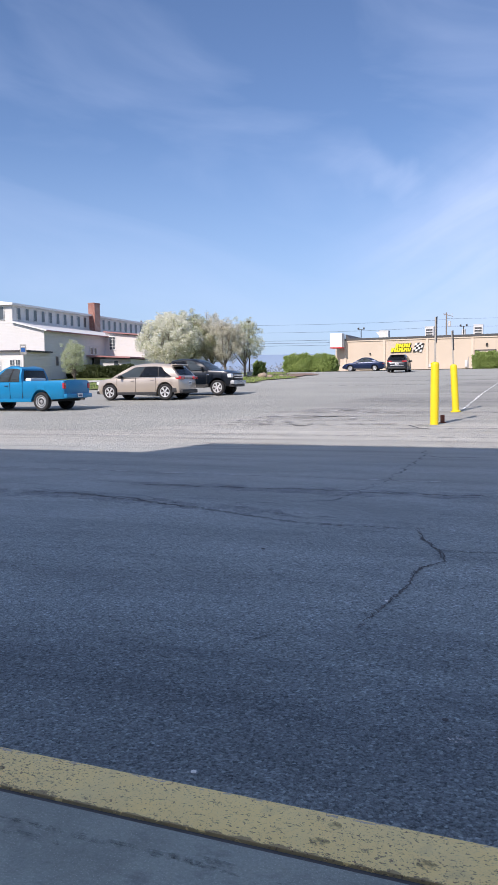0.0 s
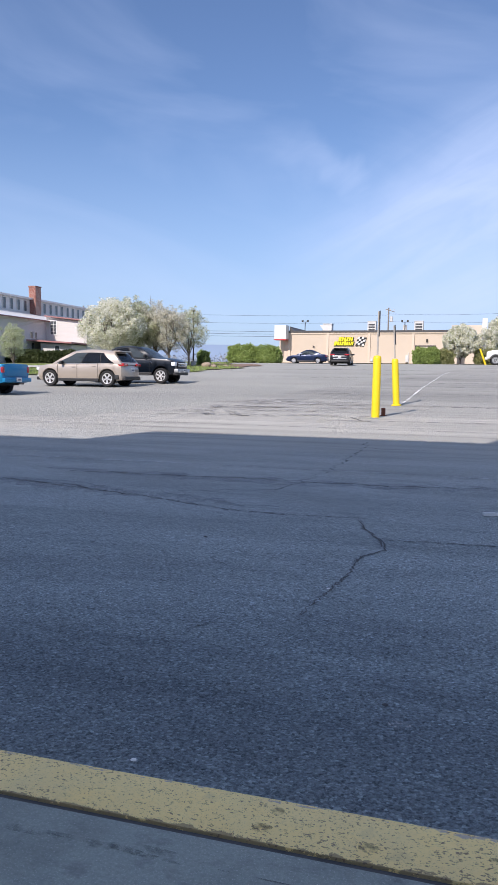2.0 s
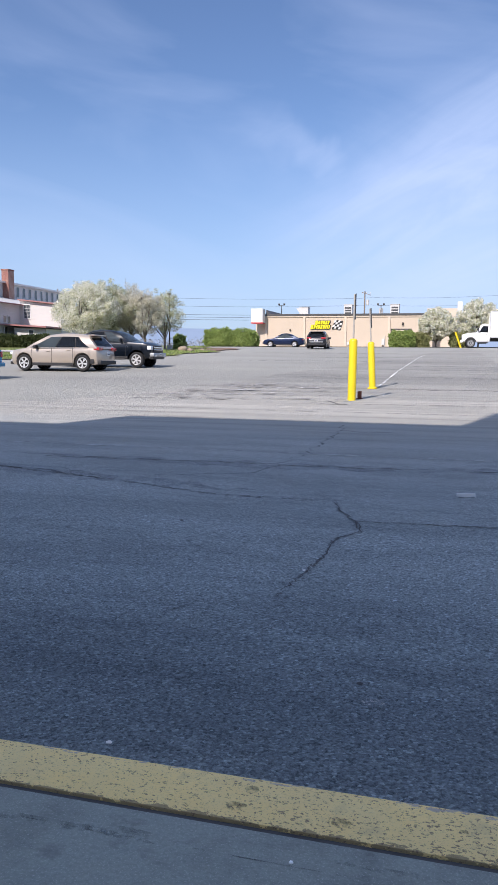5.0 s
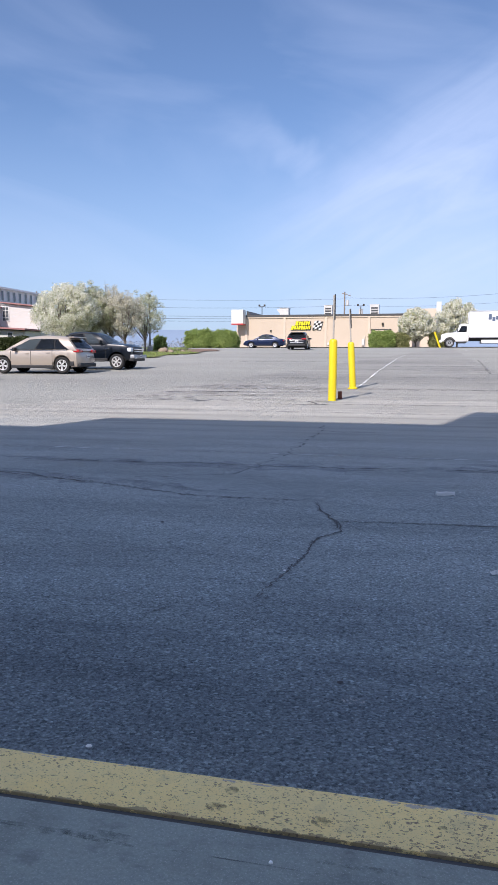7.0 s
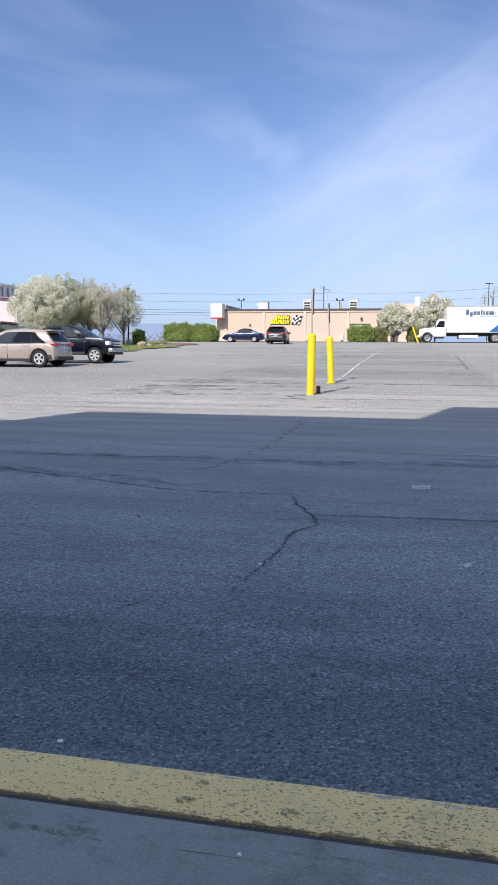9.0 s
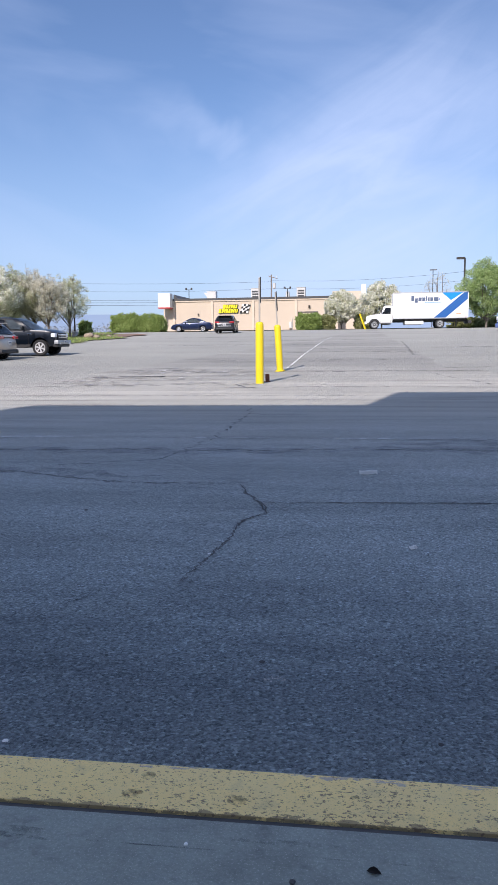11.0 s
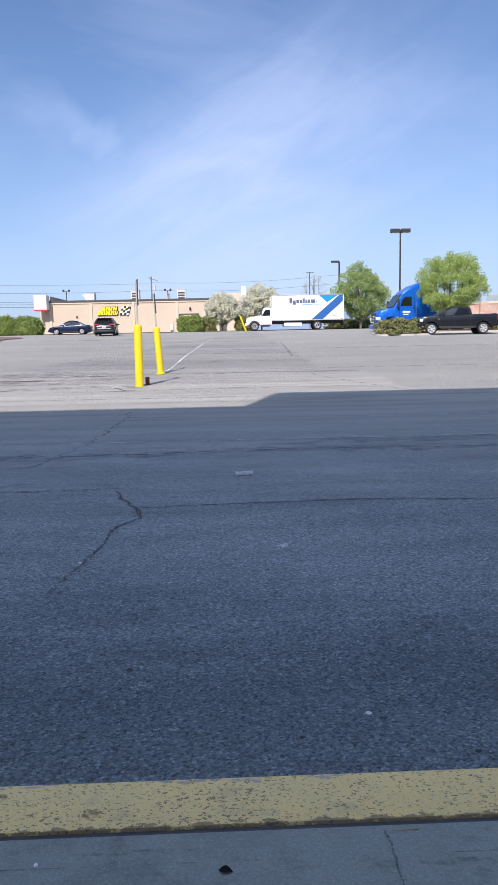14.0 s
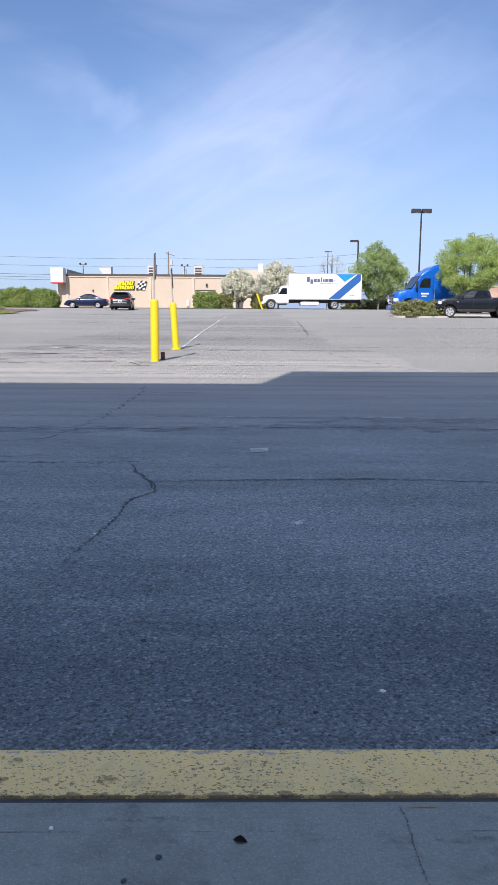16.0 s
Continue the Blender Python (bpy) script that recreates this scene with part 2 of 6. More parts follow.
def yellow_kerb():
    m = Mat("worn_yellow_paint", rough=0.75)
    s = m.n.new("ShaderNodeSeparateXYZ")
    m.l.new(m.tc.outputs["Object"], s.inputs[0])
    paint = m.mix(m.noise(14, 6), (0.98, 0.70, 0.26), (1.0, 0.78, 0.35))
    paint = m.mix(m.math("MULTIPLY", m.math("SUBTRACT", m.noise(3.1, 6, 0.65), 0.42, True), 2.2, True), paint, (0.80, 0.64, 0.33))
    paint = m.mix(m.math("MULTIPLY", m.math("GREATER_THAN", m.noise(210, 3, 0.7), 0.60), 0.40), paint, (0.52, 0.43, 0.24))
    bare = m.mix(m.noise(60, 4), (0.15, 0.09, 0.055), (0.33, 0.225, 0.15))
    worn_here = m.math("MULTIPLY", m.noise(2.6, 5, 0.6), 0.22)
    pits = m.math("GREATER_THAN", m.noise(190, 3, 0.6, (0.65, 1, 1)), m.math("SUBTRACT", 0.725, worn_here))
    flakes = m.math("GREATER_THAN", m.noise(58, 6, 0.72, (0.7, 1, 1)), m.math("SUBTRACT", 0.81, m.math("MULTIPLY", m.noise(1.9, 4, 0.6), 0.30)))
    front = m.math("DIVIDE", m.math("SUBTRACT", s.outputs[1], 0.600), 0.034, True)       # the worn front arris
    rim = m.math("GREATER_THAN", m.math("ADD", m.math("MULTIPLY", front, 0.165), m.math("ADD", m.math("MULTIPLY", m.noise(40, 7, 0.75, (0.35, 1, 1)), 0.75), m.math("MULTIPLY", m.noise(2.4, 4), 0.30))), 0.735)
    chips = m.math("MAXIMUM", m.math("MULTIPLY", pits, 0.9), m.math("MULTIPLY", flakes, 0.85))
    grime = m.math("GREATER_THAN", m.math("ADD", m.math("MULTIPLY", m.math("SUBTRACT", 0.506, s.outputs[1], True), 16.0), m.noise(38, 6, 0.75, (0.5, 1, 1))), 0.66)
    c = m.mix(chips, paint, bare)
    c = m.mix(m.math("MULTIPLY", rim, 0.85), c, m.mix(m.noise(70, 5), (0.36, 0.30, 0.27), (0.56, 0.50, 0.46)))
    c = m.mix(m.math("MULTIPLY", grime, 0.70), c, (0.20, 0.145, 0.10))
    c = m.mix(m.math("MULTIPLY", m.math("SUBTRACT", m.noise(7, 6, 0.65), 0.58, True), 3.2, True), c, (0.42, 0.33, 0.19))
    m.color(c)
    m.bump(m.math("SUBTRACT", m.noise(120, 4), m.math("MULTIPLY", m.math("MAXIMUM", chips, rim), 0.7)), 0.5, 0.004)
    return m.m


def concrete_dark():
    m = Mat("old_pavement_concrete", rough=0.9)
    c = m.mix(m.noise(120, 3, 0.7), (0.175, 0.195, 0.185), (0.475, 0.515, 0.475))
    c = m.mix(m.math("MULTIPLY", m.noise(3.2, 6, 0.6, (0.5, 1.6, 1)), 0.55), c, (0.22, 0.255, 0.24))
    c = m.mix(m.math("MULTIPLY", m.math("SUBTRACT", m.noise(4, 7, 0.7), 0.48, True), 3.0, True), c, m.mix(0.55, c, (0.07, 0.07, 0.073)))
    c = m.mix(m.math("MULTIPLY", m.math("GREATER_THAN", m.noise(240, 3, 0.7), 0.62), 0.5), c, (0.55, 0.55, 0.55))
    c = m.mix(m.math("MULTIPLY", m.math("SUBTRACT", m.noise(17, 6, 0.7, (0.6, 1, 1)), 0.56, True), 3.5, True), c, (0.13, 0.135, 0.14))
    m.color(c)
    m.bump(m.math("ADD", m.noise(170, 4), m.noise(45, 5, 0.7)), 0.55, 0.005)
    return m.m


def leaves(name, stops, rough=0.6):
    m = Mat(name, rough=rough, spec=0.25)
    m.color(m.ramp(m.random(True), stops))
    m.b.inputs["Subsurface Weight"].default_value = 0.0
    tr = m.n.new("ShaderNodeBsdfTranslucent")
    mixs = m.n.new("ShaderNodeMixShader")
    mixs.inputs[0].default_value = 0.48
    col = m.b.inputs["Base Color"].links[0].from_socket
    m.l.new(col, tr.inputs[0])
    m.l.new(m.b.outputs[0], mixs.inputs[1])
    m.l.new(tr.outputs[0], mixs.inputs[2])
    m.l.new(mixs.outputs[0], m.n["Material Output"].inputs[0])
    return m.m


def worn_line(name, color, keep, scale=7.0, soft=0.02):
    m = Mat(name, color, 0.8)
    m.color(m.mix(m.noise(14, 4), tuple(c * 0.75 for c in color), color))
    left = m.math("DIVIDE", m.math("SUBTRACT", keep, m.noise(scale, 7, 0.68)), soft, True)
    m.l.new(left, m.b.inputs["Alpha"])
    return m.m


def siding(name, a, b, pitch):
    """Clapboards: courses with a shadow line each."""
    m = Mat(name, a, 0.6)
    c = m.mix(m.noise(2.0, 6), a, b)
    c = m.mix(m.math("MULTIPLY", m.noise(0.5, 6, 0.6, (1, 1, 0.3)), 0.25), c, tuple(v * 0.7 for v in a))
    m.color(c)
    s = m.n.new("ShaderNodeSeparateXYZ")
    m.l.new(m.tc.outputs["Object"], s.inputs[0])
    m.bump(m.math("FRACT", m.math("DIVIDE", s.outputs[2], pitch)), 1.0, 0.02)
    return m.m


def brickwork(name, tint=1.0):
    m = Mat(name, rough=0.85)
    t = m.n.new("ShaderNodeTexBrick")
    mp = m.n.new("ShaderNodeMapping")
    mp.inputs["Rotation"].default_value = (radians(90), 0, 0)
    m.l.new(m.tc.outputs["Object"], mp.inputs[0])
    m.l.new(mp.outputs[0], t.inputs["Vector"])
    t.inputs["Scale"].default_value = 4.5
    t.inputs["Color1"].default_value, t.inputs["Color2"].default_value = (0.17, 0.055, 0.04, 1), (0.25, 0.085, 0.06, 1)
    t.inputs["Mortar"].default_value = (0.45, 0.38, 0.33, 1)
    m.color(m.mix(0.25, t.outputs[0], m.ramp(m.noise(1.2, 5), [(0.3, (0.18, 0.06, 0.045)), (0.7, (0.32, 0.14, 0.10))])))
    if tint != 1.0:
        m.color(m.mix(1.0, m.b.inputs["Base Color"].links[0].from_socket, (tint, tint * 1.42, tint * 1.45), "MULTIPLY"))
    m.bump(t.outputs[1], -0.4, 0.01)
    return m.m


def paint(name, color, metal=0.35, rough=0.32, flake=0.06):
    m = Mat(name, color, rough, metal, 0.35, 0.35)
    m.b.inputs["Coat Roughness"].default_value = 0.05
    m.color(m.mix(m.noise(1.6, 5), tuple(c * (1 - flake) for c in color), tuple(min(1, c * (1 + flake)) for c in color)))
    return m.m


ASPHALT, KERB, WALKWAY = asphalt(), yellow_kerb(), concrete_dark()
GLASS = plain("tinted_car_glass", (0.012, 0.014, 0.016), 0.04, 0.0, 0.0, 0.05, spec=0.8)
CLEAR = plain("car_glass", (0.09, 0.11, 0.12), 0.04, 0.0, 0.0, 0.05, spec=0.9)
RUBBER = plain("tyre_rubber", (0.018, 0.018, 0.019), 0.85, vary=0.3, scale=20)
BLACK = plain("black_plastic", (0.02, 0.02, 0.022), 0.55, vary=0.2)
DARK = plain("underbody", (0.008, 0.008, 0.008), 0.9)
ALLOY = plain("alloy_wheel", (0.74, 0.74, 0.75), 0.35, 0.35)
STEEL = plain("grey_steel", (0.42, 0.43, 0.44), 0.5, 0.6)
CHROME = plain("chrome", (0.75, 0.76, 0.78), 0.12, 1.0)
REDLENS = plain("red_lamp_lens", (0.42, 0.02, 0.025), 0.15, coat=0.8)
LENS = plain("headlamp_lens", (0.72, 0.74, 0.76), 0.08, coat=1.0)
AMBER = plain("amber_lens", (0.7, 0.25, 0.03), 0.2, coat=0.6)
PLATE = plain("number_plate_white", (0.7, 0.7, 0.68), 0.5)
PLATEBAR = plain("number_plate_dark", (0.08, 0.09, 0.16), 0.5)
BARK = plain("bark", (0.16, 0.135, 0.115), 0.9, vary=0.4, scale=9, bump=0.6)
BOLLARD = plain("yellow_plastic_sleeve", (0.74, 0.56, 0.010), 0.42, vary=0.08, scale=4)
GALV = plain("galvanised_post", (0.36, 0.345, 0.32), 0.65, 0.3, vary=0.25, scale=14)
SIGNBACK = plain("weathered_sign_metal", (0.035, 0.038, 0.042), 0.6, 0.2, vary=0.2)
LAMPMETAL = plain("bronze_lamp_metal", (0.045, 0.04, 0.036), 0.5, 0.4)
STUCCO = plain("tan_stucco", (0.55, 0.455, 0.36), 0.9, vary=0.06, scale=0.5, bump=0.25)
STUCCO2 = plain("tan_pilaster", (0.60, 0.50, 0.40), 0.9, vary=0.05, scale=0.8, bump=0.25)
ROOFEDGE = plain("dark_roof_edge", (0.06, 0.058, 0.06), 0.6, vary=0.2)
WHITEPANEL = plain("white_panel", (0.66, 0.65, 0.63), 0.5, vary=0.04)
REDPANEL = plain("red_panel", (0.50, 0.04, 0.045), 0.45)
SIGNYELLOW = plain("yellow_sign_face", (0.88, 0.72, 0.01), 0.4, vary=0.03)
SIGNBLACK = plain("black_sign_edge", (0.015, 0.015, 0.015), 0.5)
HVAC = plain("galvanised_unit", (0.58, 0.57, 0.55), 0.55, 0.2, vary=0.15, scale=2)
VENT = plain("dark_louvre", (0.05, 0.052, 0.055), 0.6)
# one white clapboard twice: warm tone for sunlit faces, cool grey for shaded ones
WHITESIDE = siding("white_clapboard", (0.64, 0.62, 0.60), (0.70, 0.68, 0.66), 0.16)
SHADESIDE = siding("shade_toned_clapboard", (0.62, 0.62, 0.62), (0.70, 0.70, 0.69), 0.16)
REDROOF = plain("faded_red_metal_roof", (0.30, 0.145, 0.14), 0.55, vary=0.2, scale=1.2)
PALEROOF = plain("pale_metal_roof", (0.70, 0.69, 0.68), 0.45, 0.2, vary=0.1, scale=0.8)
ROOFLIGHT = plain("pale_green_roof_glass", (0.46, 0.54, 0.50), 0.3, vary=0.1, scale=1.0)
PANE = plain("window_glass", (0.075, 0.085, 0.095), 0.16, vary=0.15, spec=0.8)
BRICK, PINKBRICK = brickwork("red_brick"), brickwork("faded_pink_brick", 1.85)
# white picked for the unseen store so that it reflects light forward
STOREWALL = plain("bounce_white_wall", (0.82, 0.81, 0.79), 0.8, vary=0.04, scale=0.6)
WHITETRIM = plain("white_trim", (0.78, 0.78, 0.76), 0.5, vary=0.05)
ROCK = plain("tan_rock", (0.30, 0.24, 0.18), 0.9, vary=0.3, scale=3, bump=0.5)
WOODPOLE = plain("grey_utility_pole", (0.20, 0.17, 0.145), 0.9, vary=0.25, scale=4)
WIRE = plain("black_cable", (0.03, 0.03, 0.035), 0.7)
# dark crack colour, also the shade painted into the kerb gap
TARGAP = plain("tar_crack_and_gap_shade", (0.085, 0.085, 0.092), 0.9, vary=0.4, scale=20)
LITTERWHITE = plain("white_paper", (0.95, 0.95, 0.95), 0.7, vary=0.03, scale=30)
RUST = plain("rusty_steel", (0.17, 0.06, 0.04), 0.85, vary=0.35, scale=18)
MULCH = plain("red_brown_soil", (0.20, 0.13, 0.095), 0.95, vary=0.35, scale=2.5, bump=0.6)
KERBSTONE = plain("pale_concrete_kerb", (0.46, 0.44, 0.41), 0.85, vary=0.15, scale=3)
LINEWHITE = worn_line("worn_white_line", (0.84, 0.84, 0.81), 0.57, 3.0, 0.10)
LINEFAINT = worn_line("faint_white_line", (0.62, 0.63, 0.64), 0.60, 5.0, 0.14)
DARKSTREAK = worn_line("dark_repair_streak", (0.22, 0.21, 0.205), 0.54, 2.6, 0.14)
STAIN = worn_line("dark_oil_stain", (0.10, 0.10, 0.106), 0.60, 9.0, 0.35)
PATCHPALE = worn_line("pale_scrape", (0.55, 0.56, 0.58), 0.50, 60.0, 0.06)
SMEAR = worn_line("dark_worn_band", (0.27, 0.265, 0.30), 0.66, 3.2, 0.85)
CRUMBLE = worn_line("crumbled_crack_edge", (0.19, 0.19, 0.20), 0.54, 26.0, 0.16)
DAMPSTAIN = worn_line("dirt_stain", (0.17, 0.18, 0.18), 0.53, 22.0, 0.35)
WALKCRACK = worn_line("dirt_filled_crack", (0.11, 0.115, 0.12), 0.62, 55.0, 0.22)
KERBSTAIN = worn_line("brown_kerb_stain", (0.20, 0.15, 0.09), 0.60, 45.0, 0.35)
PALESCAR = worn_line("pale_paving_scar", (0.66, 0.64, 0.62), 0.56, 4.0, 0.2)
TEALMARK = worn_line("faded_teal_survey_paint", (0.42, 0.60, 0.60), 0.52, 12.0, 0.2)
STALLWHITE = worn_line("worn_stall_paint", (0.62, 0.61, 0.59), 0.56, 4.0, 0.2)
grass_m = Mat("spring_lawn", rough=0.9)
grass_m.color(grass_m.mix(grass_m.noise(0.5, 7), (0.075, 0.12, 0.025), (0.20, 0.19, 0.06))).bump(grass_m.noise(40, 4), 0.8, 0.03)
LAWN = grass_m.m
BLOSSOM = leaves("white_blossom_and_leaf", [(0.0, (0.30, 0.34, 0.16)), (0.20, (0.48, 0.50, 0.30)), (0.34, (0.82, 0.80, 0.68)), (0.75, (0.90, 0.88, 0.80)), (1.0, (0.93, 0.92, 0.87))])
FADING = leaves("fading_blossom", [(0.0, (0.40, 0.39, 0.28)), (0.3, (0.54, 0.52, 0.41)), (0.6, (0.70, 0.67, 0.57)), (1.0, (0.84, 0.81, 0.73))])
PALEBLOOM = leaves("blossom_and_new_leaf", [(0.0, (0.32, 0.36, 0.18)), (0.4, (0.47, 0.49, 0.30)), (0.7, (0.65, 0.65, 0.50)), (1.0, (0.82, 0.80, 0.70))])
SPRING = leaves("spring_green_leaves", [(0.0, (0.26, 0.37, 0.10)), (0.4, (0.39, 0.50, 0.15)), (0.75, (0.50, 0.60, 0.21)), (1.0, (0.62, 0.69, 0.30))])
DEEP = leaves("green_leaves", [(0.0, (0.27, 0.37, 0.14)), (0.5, (0.37, 0.47, 0.19)), (1.0, (0.48, 0.57, 0.27))])
DARKHEDGE = leaves("dark_hedge_leaves", [(0.0, (0.03, 0.045, 0.015)), (1.0, (0.09, 0.11, 0.04))])
PALELEAF = leaves("pale_new_leaves", [(0.0, (0.30, 0.36, 0.17)), (0.5, (0.50, 0.54, 0.34)), (1.0, (0.76, 0.77, 0.62))])
HEDGEGREEN = leaves("hedge_leaves", [(0.0, (0.23, 0.30, 0.09)), (0.5, (0.31, 0.40, 0.12)), (1.0, (0.42, 0.50, 0.18))])
JUNIPER = leaves("juniper_needles", [(0.0, (0.18, 0.20, 0.08)), (0.5, (0.31, 0.33, 0.14)), (1.0, (0.48, 0.46, 0.24))])
# blue distance haze is put into the colours of ridge and far woods
haze = Mat("hazy_far_hill", (0.20, 0.27, 0.40), 1.0, spec=0.0)
haze.color(haze.mix(haze.noise(0.004, 6), (0.195, 0.255, 0.36), (0.245, 0.31, 0.41)))
HILL = haze.m
farm = Mat("far_woods", (0.10, 0.11, 0.10), 1.0, spec=0.0)
farm.color(farm.mix(farm.noise(0.3, 5), (0.20, 0.225, 0.26), (0.30, 0.32, 0.345)))
FARWOOD = farm.m


# ---- building blocks ----
def softplus(v):
    return math.log1p(math.exp(v)) if v < 30 else v


def ground_z(x, y):
    """The lot falls a little from the kerb, then climbs to a crest 80 m out."""
    y = max(y, -20.0)
    ye = y - 4 * softplus((y - 80) / 4)
    return -0.010 * (ye - 0.4) + 0.0495 * 4 * softplus((ye - 14) / 4)


def mesh_from(name, verts, faces, mat, smooth=False):
    me = bpy.data.meshes.new(name)
    me.from_pydata([tuple(v) for v in verts], [], faces)
    me.materials.append(mat)
    me.update()
    if smooth:
        for p in me.polygons:
            p.use_smooth = True
    return me


def part(name, bm, mat, parent=None, label="", smooth=False, m=None):
    """One mesh object from a bmesh, under a thing or part."""
    me = bpy.data.meshes.new(name)
    bmesh.ops.recalc_face_normals(bm, faces=bm.faces)
    bm.to_mesh(me)
    bm.free()
    me.materials.append(mat)
    if smooth:
        for p in me.polygons:
            p.use_smooth = True
        me.set_sharp_from_angle(angle=radians(38))
    ob = new(name, me)
    if parent is not None:
        ob.parent = parent
    if m is not None:
        ob.matrix_basis = m
    if label:
        ob["label"] = label
    return ob


def empty(name, m, label, category, group="", kind=""):
    ob = new(name)
    ob.empty_display_size = 0.2
    ob.matrix_basis = m
    return tagged(ob, label, category, group, kind)


def box(bm, c, s, rz=0.0, bevel=0.0, tilt=None):
    m = Matrix.Translation(c) @ Euler((0, 0, rz)).to_matrix().to_4x4()
    if tilt is not None:
        m = m @ tilt
    r = bmesh.ops.create_cube(bm, size=1.0, matrix=m @ Matrix.Diagonal((*s, 1)))
    if bevel:
        es = list({e for v in r["verts"] for e in v.link_edges})
        bmesh.ops.bevel(bm, geom=es, offset=bevel, segments=2, affect="EDGES", profile=0.6)
    return bm


def boxed(c, s, rz=0.0, bevel=0.0, tilt=None):
    return box(bmesh.new(), c, s, rz, bevel, tilt)


def rod(bm, a, b, r0, r1=None, n=12):
    a, b = Vector(a), Vector(b)
    d = b - a
    m = Matrix.Translation((a + b) / 2) @ d.to_track_quat("Z", "Y").to_matrix().to_4x4()
    bmesh.ops.create_cone(bm, cap_ends=True, segments=n, radius1=r0, radius2=r0 if r1 is None else r1, depth=d.length, matrix=m)
    return bm


def prism(bm, pts, y0, y1):
    """A side outline of (x, z) points, filled between y0 and y1."""
    a = [bm.verts.new((x, y0, z)) for x, z in pts]
    b = [bm.verts.new((x, y1, z)) for x, z in pts]
    bm.faces.new(a)
    bm.faces.new(b[::-1])
    for i in range(len(pts)):
        j = (i + 1) % len(pts)
        bm.faces.new((a[i], b[i], b[j], a[j]))
    return bm


def lathe(bm, prof, n=28, axis="Y", at=(0, 0, 0)):
    """Profile of (radius, offset) turned about an axis."""
    rings = []
    for r, o in prof:
        ring = []
        for i in range(n):
            a = 2 * math.pi * i / n
            p = (r * math.cos(a), o, r * math.sin(a)) if axis == "Y" else (r * math.cos(a), r * math.sin(a), o)
            ring.append(bm.verts.new(Vector(p) + Vector(at)))
        rings.append(ring)
    for p, q in zip(rings, rings[1:]):
        for i in range(n):
            j = (i + 1) % n
            bm.faces.new((p[i], p[j], q[j], q[i]))
    return bm


def sheet(name, x0, x1, y0, y1, nx, ny, lift, mat, label="", category="", kind="structure", inside=None):
    """A patch of ground that follows the lot, with its cells kept where inside(x, y)."""
    xs, ys = np.linspace(x0, x1, nx + 1), np.linspace(y0, y1, ny + 1)
    verts = [(x, y, ground_z(x, y) + lift) for y in ys for x in xs]
    faces = []
    for j in range(ny):
        for i in range(nx):
            if inside is None or inside((xs[i] + xs[i + 1]) / 2, (ys[j] + ys[j + 1]) / 2):
                k = j * (nx + 1) + i
                faces.append((k, k + 1, k + nx + 2, k + nx + 1))
    ob = new(name, mesh_from(name, verts, faces, mat, True))
    return tagged(ob, label, category, kind=kind)


def ribbon(name, pts, width, lift, mat, label, category, seed=0, wob=0.0, step=0.12, kind="", taper=False):
    """A narrow band on the ground along a line of (x, y), with an uneven edge."""
    rng = random.Random(seed)
    line = [Vector(p) for p in pts]
    fine = []
    for a, b in zip(line, line[1:]):
        k = max(1, int((b - a).length / step))
        fine += [a.lerp(b, i / k) for i in range(k)]
    fine.append(line[-1])
    n = len(fine)
    verts = []
    for i, p in enumerate(fine):
        d = (fine[min(i + 1, n - 1)] - fine[max(i - 1, 0)]).normalized()
        s = Vector((-d.y, d.x))
        p = p + s * rng.uniform(-wob, wob)
        w = width * rng.uniform(0.55, 1.25) / 2 if wob else width / 2
        if taper:
            w *= max(0.08, min(1, 6 * (n - 1 - i) / n, 6 * i / n + 0.15))
        for q in (p - s * w, p + s * w):
            verts.append((q.x, q.y, ground_z(q.x, q.y) + lift))
    faces = [(2 * i, 2 * i + 2, 2 * i + 3, 2 * i + 1) for i in range(n - 1)]
    return tagged(new(name, mesh_from(name, verts, faces, mat)), label, category, kind=kind)


# ---- ground ----
def axis_steps(near, far, step, grow):
    out, v, s = [0.0], 0.0, step
    while v < far:
        if v > near:
            s *= grow
        v += s
        out.append(v)
    return out


gx = axis_steps(30, 3000, 1.0, 1.25)
gx = [-v for v in gx[:0:-1]] + gx
gy = [-v for v in axis_steps(20, 3000, 5.0, 1.6)[:0:-1]] + axis_steps(100, 3000, 1.0, 1.25)
gv = [(x, y, ground_z(x, y)) for y in gy for x in gx]
gf = [(j * len(gx) + i, j * len(gx) + i + 1, (j + 1) * len(gx) + i + 1, (j + 1) * len(gx) + i) for j in range(len(gy) - 1) for i in range(len(gx) - 1)]
tagged(new("ground", mesh_from("ground", gv, gf, ASPHALT, True)), "weathered grey asphalt parking lot, cracked and patched", "asphalt", kind="structure")

# pavement and kerb by the store
bm = boxed((0, -1.979, 0.02), (90, 4.892, 0.26))
bm.verts.ensure_lookup_table()
tagged(part("pavement", bm, WALKWAY), "dark stained concrete pavement in front of the store", "pavement", kind="structure")
# dark strip stands in for the shade inside the open gap
bm = bmesh.new()
box(bm, (0, 0.4785, 0.046), (90, 0.023, 0.19))
tagged(part("gap_strip", bm, TARGAP), "dark strip for the shaded gap between pavement and kerb", "joint", kind="structure")
kerb = empty("kerb", pose(0, 0, 0), "worn yellow-painted concrete kerb with chipped paint", "kerb", kind="structure")
for a, b in ((-14.0, -6.1), (-6.09, -2.2), (-2.19, 4.4), (4.41, 10.4), (10.41, 18.0)):
    bm = boxed(((a + b) / 2, 0.569, 0.02), (b - a, 0.158, 0.26), bevel=0.010)
    part("kerb_length", bm, KERB, kerb, smooth=True)


# ---- vehicles ----
def interp(stations, x, k):
    xs = [s[0] for s in stations]
    return float(np.interp(x, xs, [s[k] for s in stations]))


